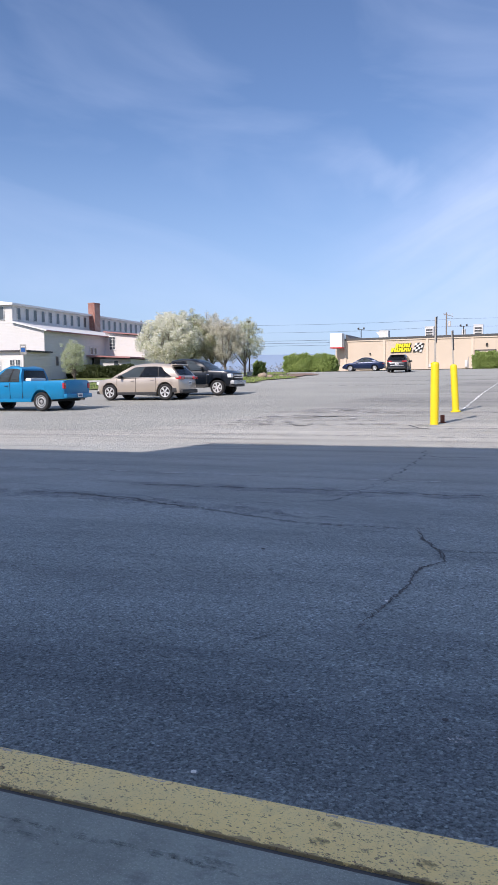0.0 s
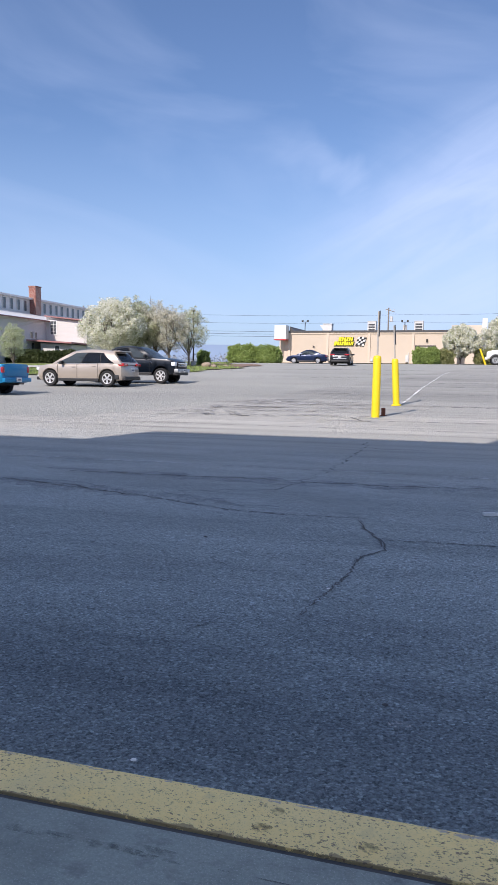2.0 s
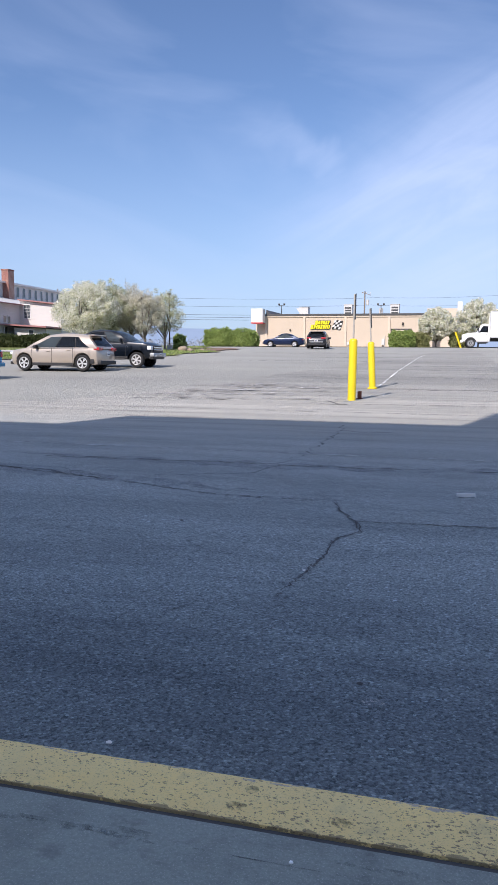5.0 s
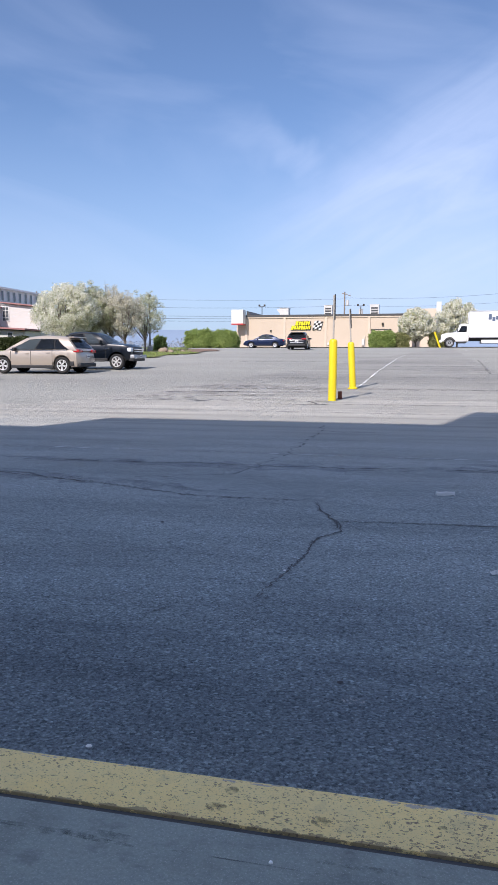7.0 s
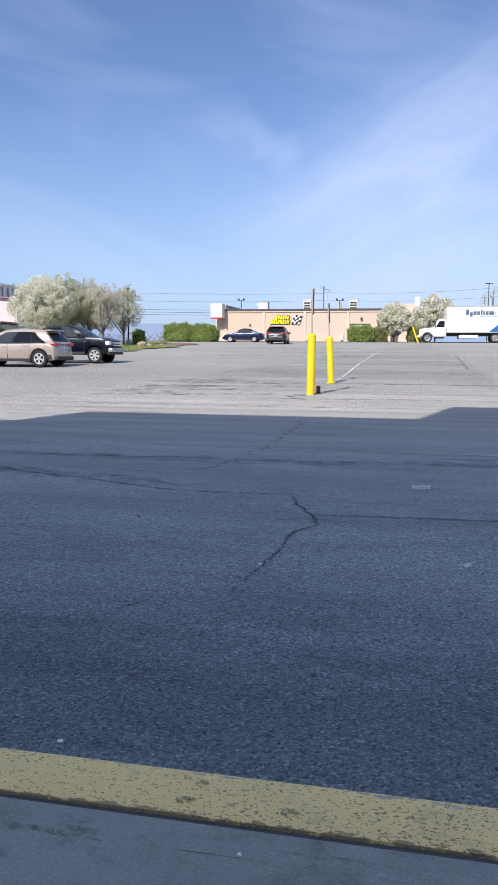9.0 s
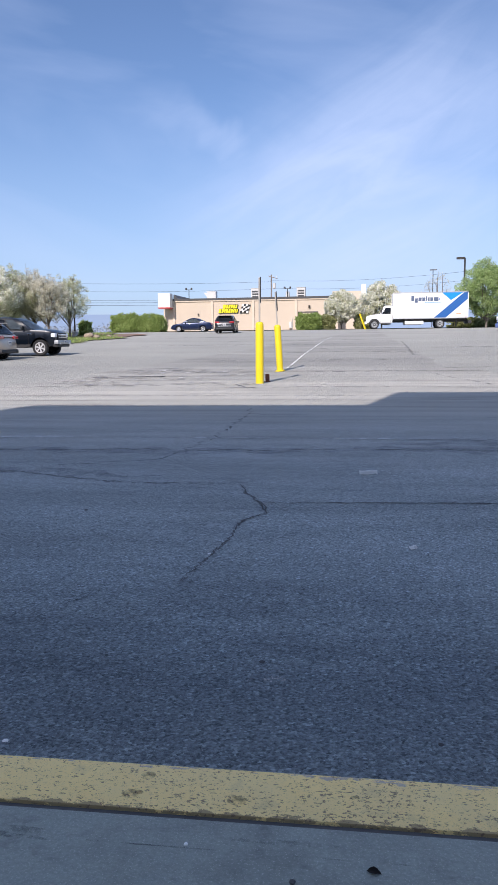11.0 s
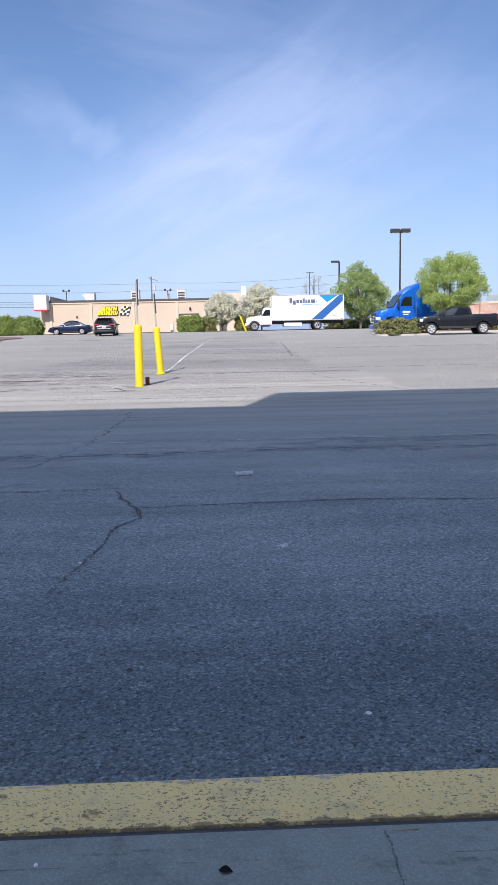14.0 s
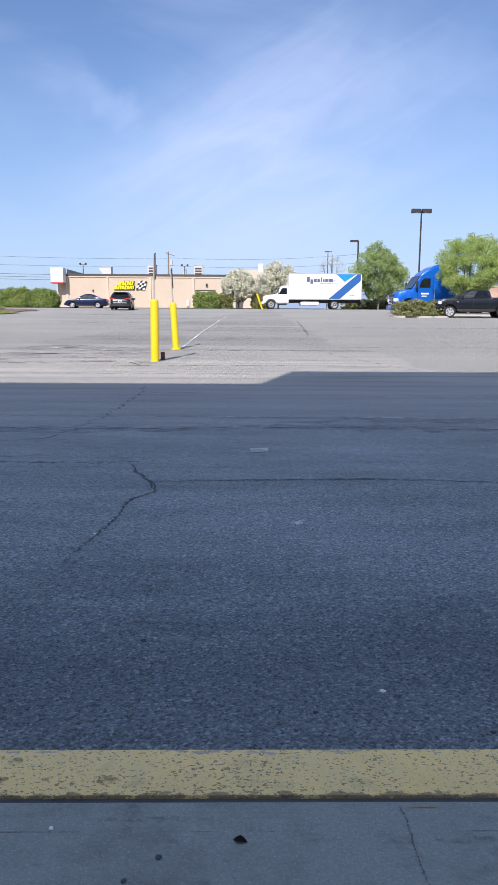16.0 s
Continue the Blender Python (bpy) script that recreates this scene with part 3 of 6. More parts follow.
def car_body(spec):
    """The lower body: rings along x that follow the width, the top line and the wheel openings."""
    st, sill, ra, axles = spec["stations"], spec["sill"], spec["arch"], spec["axles"]
    bed = spec.get("bed")
    xs = set(np.linspace(st[0][0], st[-1][0], 34).tolist())
    for ax in axles:
        for a in np.linspace(0, math.pi, 15):
            xs.add(ax + ra * math.cos(a))
        xs.update((ax - ra - 0.004, ax + ra + 0.004))
    if bed:
        for v in bed[:2]:
            xs.update((v - 0.006, v + 0.006))
    bm = bmesh.new()
    rings = []
    for x in sorted(v for v in xs if st[0][0] <= v <= st[-1][0]):
        w, top = interp(st, x, 1), interp(st, x, 2)
        low = interp(st, x, 3)
        arch = low
        for ax in axles:
            d = abs(x - ax)
            if d < ra:
                arch = max(arch, spec["hub"] + math.sqrt(ra * ra - d * d))
        shoulder = top - 0.10
        mid = low + (shoulder - low) * 0.55
        pts = [(0, low), (w * 0.90, arch), (w * 0.975, max(arch + 0.012, low + 0.13)), (w, max(arch + 0.03, mid)), (w * 0.99, max(shoulder, arch + 0.05)), (w * 0.955, top - 0.015), (w * 0.91, top)]
        if bed and bed[0] < x < bed[1]:
            pts += [(w * 0.905 - 0.015, bed[2]), (0, bed[2])]
        else:
            pts += [(w * 0.5, top + spec.get("crown", 0.03)), (0, top + spec.get("crown", 0.03) * 1.3)]
        half = [(y, z) for y, z in pts]
        ring = [bm.verts.new((x, y, z)) for y, z in half] + [bm.verts.new((x, -y, z)) for y, z in half[-2:0:-1]]
        rings.append(ring)
    n = len(rings[0])
    for p, q in zip(rings, rings[1:]):
        for i in range(n):
            j = (i + 1) % n
            bm.faces.new((p[i], p[j], q[j], q[i]))
    bm.faces.new(rings[0])
    bm.faces.new(rings[-1][::-1])
    return bm


class Cabin:
    """The upper body: front and rear slopes, sides leaning in, and a crowned roof."""

    def __init__(self, xa, xc, xd, xb, zb, zr, wb, wr):
        self.v = xa, xc, xd, xb, zb, zr, wb, wr

    def side(self, u, v, s=1, out=0.0):
        xa, xc, xd, xb, zb, zr, wb, wr = self.v
        f, r = xa + (xc - xa) * v, xb + (xd - xb) * v
        bulge = 0.05 * math.sin(math.pi * v)
        return Vector((f + (r - f) * u, s * (wb + (wr - wb) * v + bulge + out), zb + (zr - zb) * v + v * (0.035 - 0.075 * (2 * u - 1) ** 2)))

    def end(self, k, v, front=True, out=0.0):
        xa, xc, xd, xb, zb, zr, wb, wr = self.v
        x = xa + (xc - xa) * v if front else xb + (xd - xb) * v
        curve = (0.10 if front else 0.05) * (1 - k * k)
        bulge = 0.05 * math.sin(math.pi * v)
        w = wb + (wr - wb) * v + bulge
        return Vector((x + (curve + out) * (1 if front else -1), k * w, zb + (zr - zb) * v - 0.04 * v + out * 0.5))

    def mesh(self):
        bm = bmesh.new()
        nv, nu = 6, 8
        rows = []
        for j in range(nv + 1):
            v = j / nv
            ring = [self.side(i / nu, v, 1) for i in range(nu + 1)]
            ring += [self.end(k, v, False) for k in (0.6, 0.2, -0.2, -0.6)]
            ring += [self.side(i / nu, v, -1) for i in range(nu, -1, -1)]
            ring += [self.end(k, v, True) for k in (-0.6, -0.2, 0.2, 0.6)]
            rows.append([bm.verts.new(p) for p in ring])
        n = len(rows[0])
        for p, q in zip(rows, rows[1:]):
            for i in range(n):
                bm.faces.new((p[i], p[(i + 1) % n], q[(i + 1) % n], q[i]))
        top = rows[-1]
        c = sum((v.co for v in top), Vector()) / n
        inner = [bm.verts.new(c + (v.co - c) * 0.86 + Vector((0, 0, 0.045))) for v in top]
        for i in range(n):
            bm.faces.new((top[i], top[(i + 1) % n], inner[(i + 1) % n], inner[i]))
        bm.faces.new(inner)
        return bm

    def side_pane(self, s, u0, u1, v0, v1, lean0=0.0, lean1=0.0, out=0.012):
        """A pane on the side; lean shifts its upper corners along the body."""
        bm = bmesh.new()
        g = []
        for j in range(6):
            v = v0 + (v1 - v0) * j / 5
            a, b = u0 + lean0 * j / 5, u1 + lean1 * j / 5
            g.append([bm.verts.new(self.side(a + (b - a) * i / 5, v, s, out)) for i in range(6)])
        for p, q in zip(g, g[1:]):
            for i in range(5):
                bm.faces.new((p[i], p[i + 1], q[i + 1], q[i]))
        return solid(bm, 0.008)

    def end_pane(self, front, k, v0, v1, out=0.012):
        bm = bmesh.new()
        g = []
        for j in range(6):
            v = v0 + (v1 - v0) * j / 5
            g.append([bm.verts.new(self.end(-k + 2 * k * i / 8, v, front, out)) for i in range(9)])
        for p, q in zip(g, g[1:]):
            for i in range(8):
                bm.faces.new((p[i], p[i + 1], q[i + 1], q[i]))
        return solid(bm, 0.008)


def solid(bm, t):
    bmesh.ops.solidify(bm, geom=bm.faces[:], thickness=t)
    return bm


def wheel(parent, x, y, r, w, rim_mat, spokes=5, steel=False):
    """A wheel: drum with its tyre and rim."""
    s = 1 if y > 0 else -1
    hub = part("wheel", rod(bmesh.new(), (0, -w * 0.4, 0), (0, w * 0.36, 0), r * 0.60, n=24), DARK, parent, m=pose(x, y, r))
    ri = r * 0.66
    bm = lathe(bmesh.new(), [(ri, -w / 2 * 0.8), (r * 0.90, -w / 2), (r * 0.975, -w * 0.42), (r, -w * 0.28), (r, w * 0.28), (r * 0.975, w * 0.42), (r * 0.90, w / 2), (ri, w / 2 * 0.8), (ri, -w / 2 * 0.8)], 36)
    part("tyre", bm, RUBBER, hub, "black rubber tyre", True)
    bm = lathe(bmesh.new(), [(ri * 0.86, s * w * 0.30), (ri * 0.90, s * w * 0.45), (ri * 1.0, s * w * 0.47), (ri * 1.03, s * w * 0.40), (ri * 1.0, s * w * 0.1)], 32)
    if steel:
        lathe(bm, [(ri * 0.88, s * w * 0.33), (ri * 0.62, s * w * 0.40), (ri * 0.40, s * w * 0.30), (ri * 0.22, s * w * 0.36), (0.003, s * w * 0.42)], 24)
        for i in range(8):
            a = 2 * math.pi * i / 8
            rod(bm, (ri * 0.30 * math.cos(a), s * w * 0.30, ri * 0.30 * math.sin(a)), (ri * 0.30 * math.cos(a), s * w * 0.40, ri * 0.30 * math.sin(a)), 0.014, n=6)
    else:
        rod(bm, (0, s * w * 0.30, 0), (0, s * w * 0.44, 0), ri * 0.22, ri * 0.17, 16)
        for i in range(spokes * 2):
            a = math.pi * i / spokes + (0.17 if i % 2 else -0.17) * 5 / spokes
            t = Matrix.Rotation(-a, 4, "Y")
            box(bm, t @ Vector((ri * 0.53, s * w * 0.40, 0)), (ri * 0.86, w * 0.12, ri * 0.13), tilt=t)
    part("rim", bm, rim_mat, hub, "silver wheel rim with open spokes" if not steel else "pale steel wheel rim", True)
    return hub


def plate_on(parent, m):
    p = part("number_plate", boxed((0, 0, 0), (0.012, 0.31, 0.155), bevel=0.003), PLATE, parent, m=m)
    part("plate_bar", boxed((0.008, 0, -0.005), (0.006, 0.22, 0.055)), PLATEBAR, p)


def vehicle(name, m, spec, label, category, paint_mat, group=""):
    e = empty(name, m, label, category, group)
    part("body", car_body(spec), paint_mat, e, spec.get("paint_label", ""), True)
    cab = Cabin(*spec["cabin"])
    part("cabin", cab.mesh(), paint_mat, e, smooth=True)
    L0, L1, W = spec["stations"][0][0], spec["stations"][-1][0], spec["width"]
    part("underbody", boxed(((L0 + L1) / 2, 0, spec["sill"] + 0.17), (L1 - L0 - 0.7, W * 1.62, 0.34)), DARK, e)
    part("windscreen", cab.end_pane(True, 0.93, 0.06, 0.90), CLEAR, e, "sky-reflecting windscreen")
    part("rear_window", cab.end_pane(False, 0.84, spec.get("rear_v", 0.12), 0.86), GLASS, e, "dark tinted rear window")
    for s in (1, -1):
        ps = spec["panes"]
        part("window_surround", cab.side_pane(s, ps[0][0] - 0.012, ps[-1][1] + 0.012, 0.06, spec.get("pane_top", 0.86) + 0.03, ps[0][2], ps[-1][3], 0.003), BLACK, e, "black window surround")
        for k, (u0, u1, l0, l1) in enumerate(ps):
            glass, lab = (CLEAR, "clear front side window") if k == 0 else (spec.get("side_glass", GLASS), "dark tinted side window")
            part("side_window", cab.side_pane(s, u0, u1, 0.09, spec.get("pane_top", 0.86), l0, l1), glass, e, lab)
    for ax in spec["axles"]:
        for s in (1, -1):
            wheel(e, ax, s * (W - spec["tyre"] * 0.5 - 0.01), spec["hub"], spec["tyre"], spec.get("rim", ALLOY), spec.get("spokes", 5), spec.get("steel", False))
    # sills and seams
    for s in (1, -1):
        a, b = spec["axles"][0] + spec["arch"], spec["axles"][1] - spec["arch"]
        part("sill_trim", boxed(((a + b) / 2, s * W * 0.945, spec["sill"] + 0.05), (b - a, 0.10, 0.13), bevel=0.02), spec.get("sill_mat", BLACK), e)
        for x in spec["seams"]:
            z0, z1 = spec["sill"] + 0.12, interp(spec["stations"], x, 2) - 0.02
            part("door_seam", boxed((x, s * (interp(spec["stations"], x, 1) * 0.992 + 0.001), (z0 + z1) / 2), (0.012, 0.02, z1 - z0)), BLACK, e)
        for x in spec["handles"]:
            z = interp(spec["stations"], x, 2) - 0.13
            part("door_handle", boxed((x, s * (interp(spec["stations"], x, 1) + 0.012), z), (0.17, 0.035, 0.03), bevel=0.008), spec.get("handle_mat", paint_mat), e)
        mx, mz = spec["mirror"]
        part("wing_mirror", boxed((mx, s * (W + 0.07), mz), (0.11, 0.22, 0.15), bevel=0.035), spec.get("mirror_mat", BLACK), e, smooth=True)
    for nm, mat, lab, c, sz, both in spec["fittings"]:
        for s in (1, -1) if both else (1,):
            part(nm, boxed((c[0], c[1] * s, c[2]), sz, bevel=min(sz) * 0.25), mat, e, lab, True)
    if "plate_rear" in spec:
        x, z = spec["plate_rear"]
        plate_on(e, pose(x, 0, z, 0, 0, 180))
    if "plate_front" in spec:
        x, z = spec["plate_front"]
        plate_on(e, pose(x, 0, z))
    return e


def at(x, y, heading, dz=0.0, pitch=0.0):
    return pose(x, y, ground_z(x, y) + dz, 0, pitch, heading)


CHAMPAGNE = paint("champagne_paint", (0.50, 0.43, 0.36), 0.45, 0.28)
BLUEPAINT = paint("bright_blue_paint", (0.010, 0.20, 0.41), 0.25, 0.34)
INKPAINT = paint("blue_black_paint", (0.004, 0.007, 0.013), 0.1, 0.28)
CHARCOAL = paint("charcoal_paint", (0.008, 0.010, 0.015), 0.2, 0.3)
GREYPAINT = paint("dark_grey_paint", (0.03, 0.031, 0.037), 0.4, 0.3)
NAVY = paint("navy_paint", (0.007, 0.016, 0.055), 0.3, 0.3)
WHITEPAINT = paint("white_truck_paint", (0.80, 0.80, 0.79), 0.0, 0.35, 0.03)
SEMIBLUE = paint("strong_blue_paint", (0.008, 0.12, 0.55), 0.2, 0.3)
BOXWHITE = plain("white_box_panel", (0.82, 0.82, 0.81), 0.42, vary=0.03, scale=0.7)
STRIPEBLUE = plain("mid_blue_vinyl", (0.022, 0.105, 0.33), 0.4, vary=0.04)
STRIPECYAN = plain("light_blue_vinyl", (0.010, 0.25, 0.66), 0.4, vary=0.04)
INKBAR = plain("dark_blue_lettering", (0.085, 0.115, 0.18), 0.5)

# champagne sport utility car
suv_spec = dict(width=0.945, sill=0.24, hub=0.355, arch=0.415, tyre=0.245, axles=(-1.42, 1.43), spokes=5,
                stations=[(-2.22, 0.66, 0.76, 0.42), (-2.19, 0.80, 0.90, 0.36), (-2.10, 0.88, 0.99, 0.30), (-1.9, 0.93, 1.04, 0.27), (-1.4, 0.945, 1.05, 0.25), (0.0, 0.945, 1.00, 0.24), (0.9, 0.945, 0.97, 0.24), (1.15, 0.94, 1.00, 0.24), (1.6, 0.93, 0.96, 0.25), (2.0, 0.86, 0.89, 0.27), (2.15, 0.76, 0.80, 0.30), (2.24, 0.58, 0.64, 0.36)],
                cabin=(1.34, 0.34, -1.62, -2.14, 0.98, 1.57, 0.91, 0.69), rear_v=0.20,
                panes=[(0.06, 0.41, 0.11, 0.0), (0.425, 0.70, 0.0, 0.0), (0.715, 0.89, 0.0, -0.13)], side_glass=GLASS, pane_top=0.80,
                seams=(1.02, 0.05, -0.98), handles=(0.22, -0.78), mirror=(0.78, 1.05),
                fittings=[("tail_lamp", REDLENS, "red wrap-round tail lamp", (-2.07, 0.68, 0.97), (0.30, 0.44, 0.13), True),
                          ("headlamp", LENS, "clear headlamp", (2.02, 0.62, 0.77), (0.34, 0.36, 0.13), True),
                          ("grille", BLACK, "", (2.20, 0, 0.62), (0.10, 0.95, 0.26), False),
                          ("rear_bumper", BLACK, "dark plastic lower bumper", (-2.08, 0, 0.37), (0.34, 1.58, 0.17), False),
                          ("front_bumper", BLACK, "dark lower bumper lip", (2.09, 0, 0.33), (0.26, 1.5, 0.14), False),
                          ("spoiler", CHAMPAGNE, "", (-1.72, 0, 1.565), (0.30, 1.18, 0.05), False),
                          ("arch_trim", BLACK, "", (-1.88, 0.90, 0.42), (0.20, 0.06, 0.20), True),
                          ("belt_trim", CHROME, "bright strip under the side windows", (-0.35, 0.925, 0.992), (2.7, 0.02, 0.02), True),
                          ("fog_lamp", LENS, "", (2.10, 0.62, 0.46), (0.16, 0.22, 0.07), True),
                          ("roof_aerial", BLACK, "", (-1.25, 0, 1.64), (0.12, 0.03, 0.07), False)],
                plate_rear=(-2.24, 0.74))
vehicle("suv", at(-16.32, 29.0, 180), suv_spec, "champagne-beige sport utility car parked on the lot", "car", CHAMPAGNE)

# compact blue pickup
pick_spec = dict(width=0.86, sill=0.34, hub=0.345, arch=0.42, tyre=0.225, axles=(-1.42, 1.42), steel=True, rim=STEEL, bed=(-2.36, -0.62, 0.72),
                 stations=[(-2.44, 0.80, 1.10, 0.48), (-2.38, 0.845, 1.12, 0.44), (-1.9, 0.86, 1.12, 0.42), (-0.62, 0.86, 1.12, 0.36), (-0.55, 0.86, 1.08, 0.35), (0.9, 0.86, 1.06, 0.34), (1.0, 0.86, 1.06, 0.34), (1.7, 0.84, 1.00, 0.36), (2.15, 0.80, 0.94, 0.40), (2.25, 0.74, 0.86, 0.44)],
                 cabin=(1.05, 0.38, -0.46, -0.56, 1.05, 1.63, 0.82, 0.64), rear_v=0.14,
                 panes=[(0.12, 0.60, 0.10, 0.0), (0.66, 0.92, 0.0, 0.0)], side_glass=CLEAR, crown=0.02,
                 seams=(0.95, -0.02, -0.60), handles=(0.14,), mirror=(0.80, 1.12), handle_mat=BLACK, sill_mat=BLUEPAINT,
                 fittings=[("tail_lamp", REDLENS, "red tail lamp on the corner of the bed", (-2.42, 0.76, 0.92), (0.10, 0.13, 0.22), True),
                           ("tailgate", BLUEPAINT, "blue steel tailgate", (-2.43, 0, 0.90), (0.05, 1.36, 0.46), False),
                           ("rear_bumper", BLUEPAINT, "blue step bumper", (-2.50, 0, 0.55), (0.14, 1.62, 0.15), False),
                           ("tow_bar", BLACK, "", (-2.66, 0, 0.42), (0.22, 0.07, 0.07), False),
                           ("headlamp", LENS, "", (2.22, 0.60, 0.78), (0.10, 0.26, 0.16), True),
                           ("front_bumper", CHROME, "", (2.30, 0, 0.50), (0.16, 1.62, 0.16), False),
                           ("tool_box", WHITEPANEL, "pale low box behind the cab", (-0.80, 0.30, 1.14), (0.26, 0.90, 0.18), False)],
                 plate_rear=(-2.59, 0.56))
vehicle("pickup_truck", at(-18.15, 22.5, 179), pick_spec, "bright blue compact pickup truck with an open bed", "pickup", BLUEPAINT)

# big dark pickup, nose towards the open lot
big = dict(width=1.0, sill=0.46, hub=0.41, arch=0.50, tyre=0.28, axles=(-1.85, 1.85), spokes=6, bed=(-2.82, -1.12, 0.9),
           stations=[(-2.92, 0.92, 1.38, 0.62), (-2.84, 0.98, 1.41, 0.55), (-1.1, 1.0, 1.41, 0.48), (-1.0, 1.0, 1.34, 0.46), (1.2, 1.0, 1.30, 0.46), (1.35, 1.0, 1.34, 0.46), (2.2, 0.98, 1.29, 0.48), (2.54, 0.94, 1.22, 0.50), (2.66, 0.89, 1.10, 0.52)],
           cabin=(1.48, 0.62, -0.92, -1.06, 1.31, 1.93, 0.95, 0.74), rear_v=0.14,
           panes=[(0.10, 0.45, 0.10, 0.0), (0.49, 0.93, 0.0, -0.02)], side_glass=GLASS, crown=0.05,
           seams=(1.25, 0.22, -0.92), handles=(0.42, -0.62), mirror=(0.98, 1.46), mirror_mat=BLACK, handle_mat=CHROME,
           fittings=[("tail_lamp", REDLENS, "", (-2.88, 0.90, 1.15), (0.10, 0.14, 0.36), True),
                     ("tailgate", INKPAINT, "", (-2.91, 0, 1.10), (0.06, 1.56, 0.52), False),
                     ("rear_bumper", CHROME, "", (-3.0, 0, 0.66), (0.20, 1.9, 0.18), False),
                     ("headlamp", LENS, "bright squared headlamp", (2.56, 0.78, 1.04), (0.24, 0.36, 0.22), True),
                     ("grille", BLACK, "dark grille opening", (2.66, 0, 0.98), (0.10, 1.14, 0.40), False),
                     ("grille_bar", CHROME, "chrome grille bar", (2.72, 0, 1.06), (0.06, 1.16, 0.07), False),
                     ("grille_bar", CHROME, "chrome grille bar", (2.72, 0, 0.94), (0.06, 1.16, 0.05), False),
                     ("front_bumper", STEEL, "dull chrome front bumper", (2.72, 0, 0.68), (0.24, 1.90, 0.20), False),
                     ("fog_lamp", LENS, "", (2.82, 0.68, 0.62), (0.08, 0.18, 0.10), True),
                     ("air_dam", BLACK, "", (2.64, 0, 0.52), (0.26, 1.75, 0.16), False),
                     ("running_board", BLACK, "", (0.0, 0.98, 0.44), (2.4, 0.14, 0.06), True),
                     ("side_badge", CHROME, "", (1.32, 1.0, 1.10), (0.14, 0.02, 0.06), True)],
           plate_front=(2.86, 0.70), plate_rear=(-3.11, 0.68))
vehicle("large_pickup", at(-15.53, 32.4, 1) @ Matrix.Scale(0.9, 4), big, "blue-black full-size pickup with chrome grille and bumper", "pickup", INKPAINT)

# dark crew-cab pickup by the planted island
crew = dict(big, rim=ALLOY, mirror_mat=CHARCOAL, handle_mat=CHARCOAL)
crew["fittings"] = [f for f in big["fittings"] if f[0] not in ("front_bumper", "grille_bar", "tailgate", "rear_bumper")] + [
    ("front_bumper", CHARCOAL, "body-coloured front bumper", (2.72, 0, 0.68), (0.24, 1.90, 0.24), False),
    ("grille_bar", CHARCOAL, "", (2.72, 0, 1.0), (0.06, 1.16, 0.06), False),
    ("tailgate", CHARCOAL, "", (-2.91, 0, 1.10), (0.06, 1.56, 0.52), False),
    ("rear_bumper", CHARCOAL, "", (-3.0, 0, 0.66), (0.20, 1.9, 0.18), False),
    ("tow_hook", CHROME, "", (2.84, 0.42, 0.60), (0.08, 0.06, 0.07), True)]
vehicle("crew_cab_pickup", at(17.0, 52.35, 176), crew, "charcoal crew-cab pickup parked beside a planted island", "pickup", CHARCOAL)

# grey sport utility car seen from behind
grey = dict(suv_spec, plate_rear=(-2.24, 0.74), mirror_mat=GREYPAINT)
grey["fittings"] = [f for f in suv_spec["fittings"] if f[0] not in ("spoiler",)] + [("spoiler", GREYPAINT, "", (-1.72, 0, 1.565), (0.30, 1.18, 0.05), False), ("bumper_strip", STEEL, "pale strip along the bumper", (-2.23, 0, 0.60), (0.04, 1.25, 0.07), False)]
vehicle("grey_suv", at(-11.0, 68.9, 93), grey, "dark grey sport utility car out on the open lot", "car", GREYPAINT)

# navy saloon far off
sedan = dict(width=0.88, sill=0.20, hub=0.31, arch=0.37, tyre=0.20, axles=(-1.32, 1.34), spokes=7,
             stations=[(-2.28, 0.60, 0.72, 0.38), (-2.22, 0.74, 0.90, 0.30), (-1.9, 0.84, 0.97, 0.26), (-1.3, 0.88, 0.97, 0.22), (0.0, 0.88, 0.92, 0.20), (0.9, 0.88, 0.92, 0.20), (1.5, 0.86, 0.86, 0.22), (2.0, 0.78, 0.76, 0.24), (2.2, 0.60, 0.62, 0.30)],
             cabin=(1.05, 0.25, -0.85, -1.70, 0.92, 1.40, 0.82, 0.58), rear_v=0.10,
             panes=[(0.10, 0.45, 0.12, 0.0), (0.48, 0.86, 0.0, -0.12)], seams=(0.9, 0.0, -0.85), handles=(0.16, -0.66), mirror=(0.62, 0.98), side_glass=CLEAR,
             fittings=[("tail_lamp", REDLENS, "", (-2.18, 0.56, 0.80), (0.14, 0.34, 0.13), True), ("headlamp", LENS, "", (2.08, 0.52, 0.66), (0.18, 0.30, 0.11), True),
                       ("front_bumper", NAVY, "", (2.18, 0, 0.42), (0.18, 1.3, 0.18), False), ("rear_bumper", NAVY, "", (-2.26, 0, 0.45), (0.16, 1.4, 0.20), False)],
             plate_rear=(-2.33, 0.62))
vehicle("sedan", at(-16.2, 77.6, 180), sedan, "navy blue saloon car crossing the far lot", "car", NAVY)


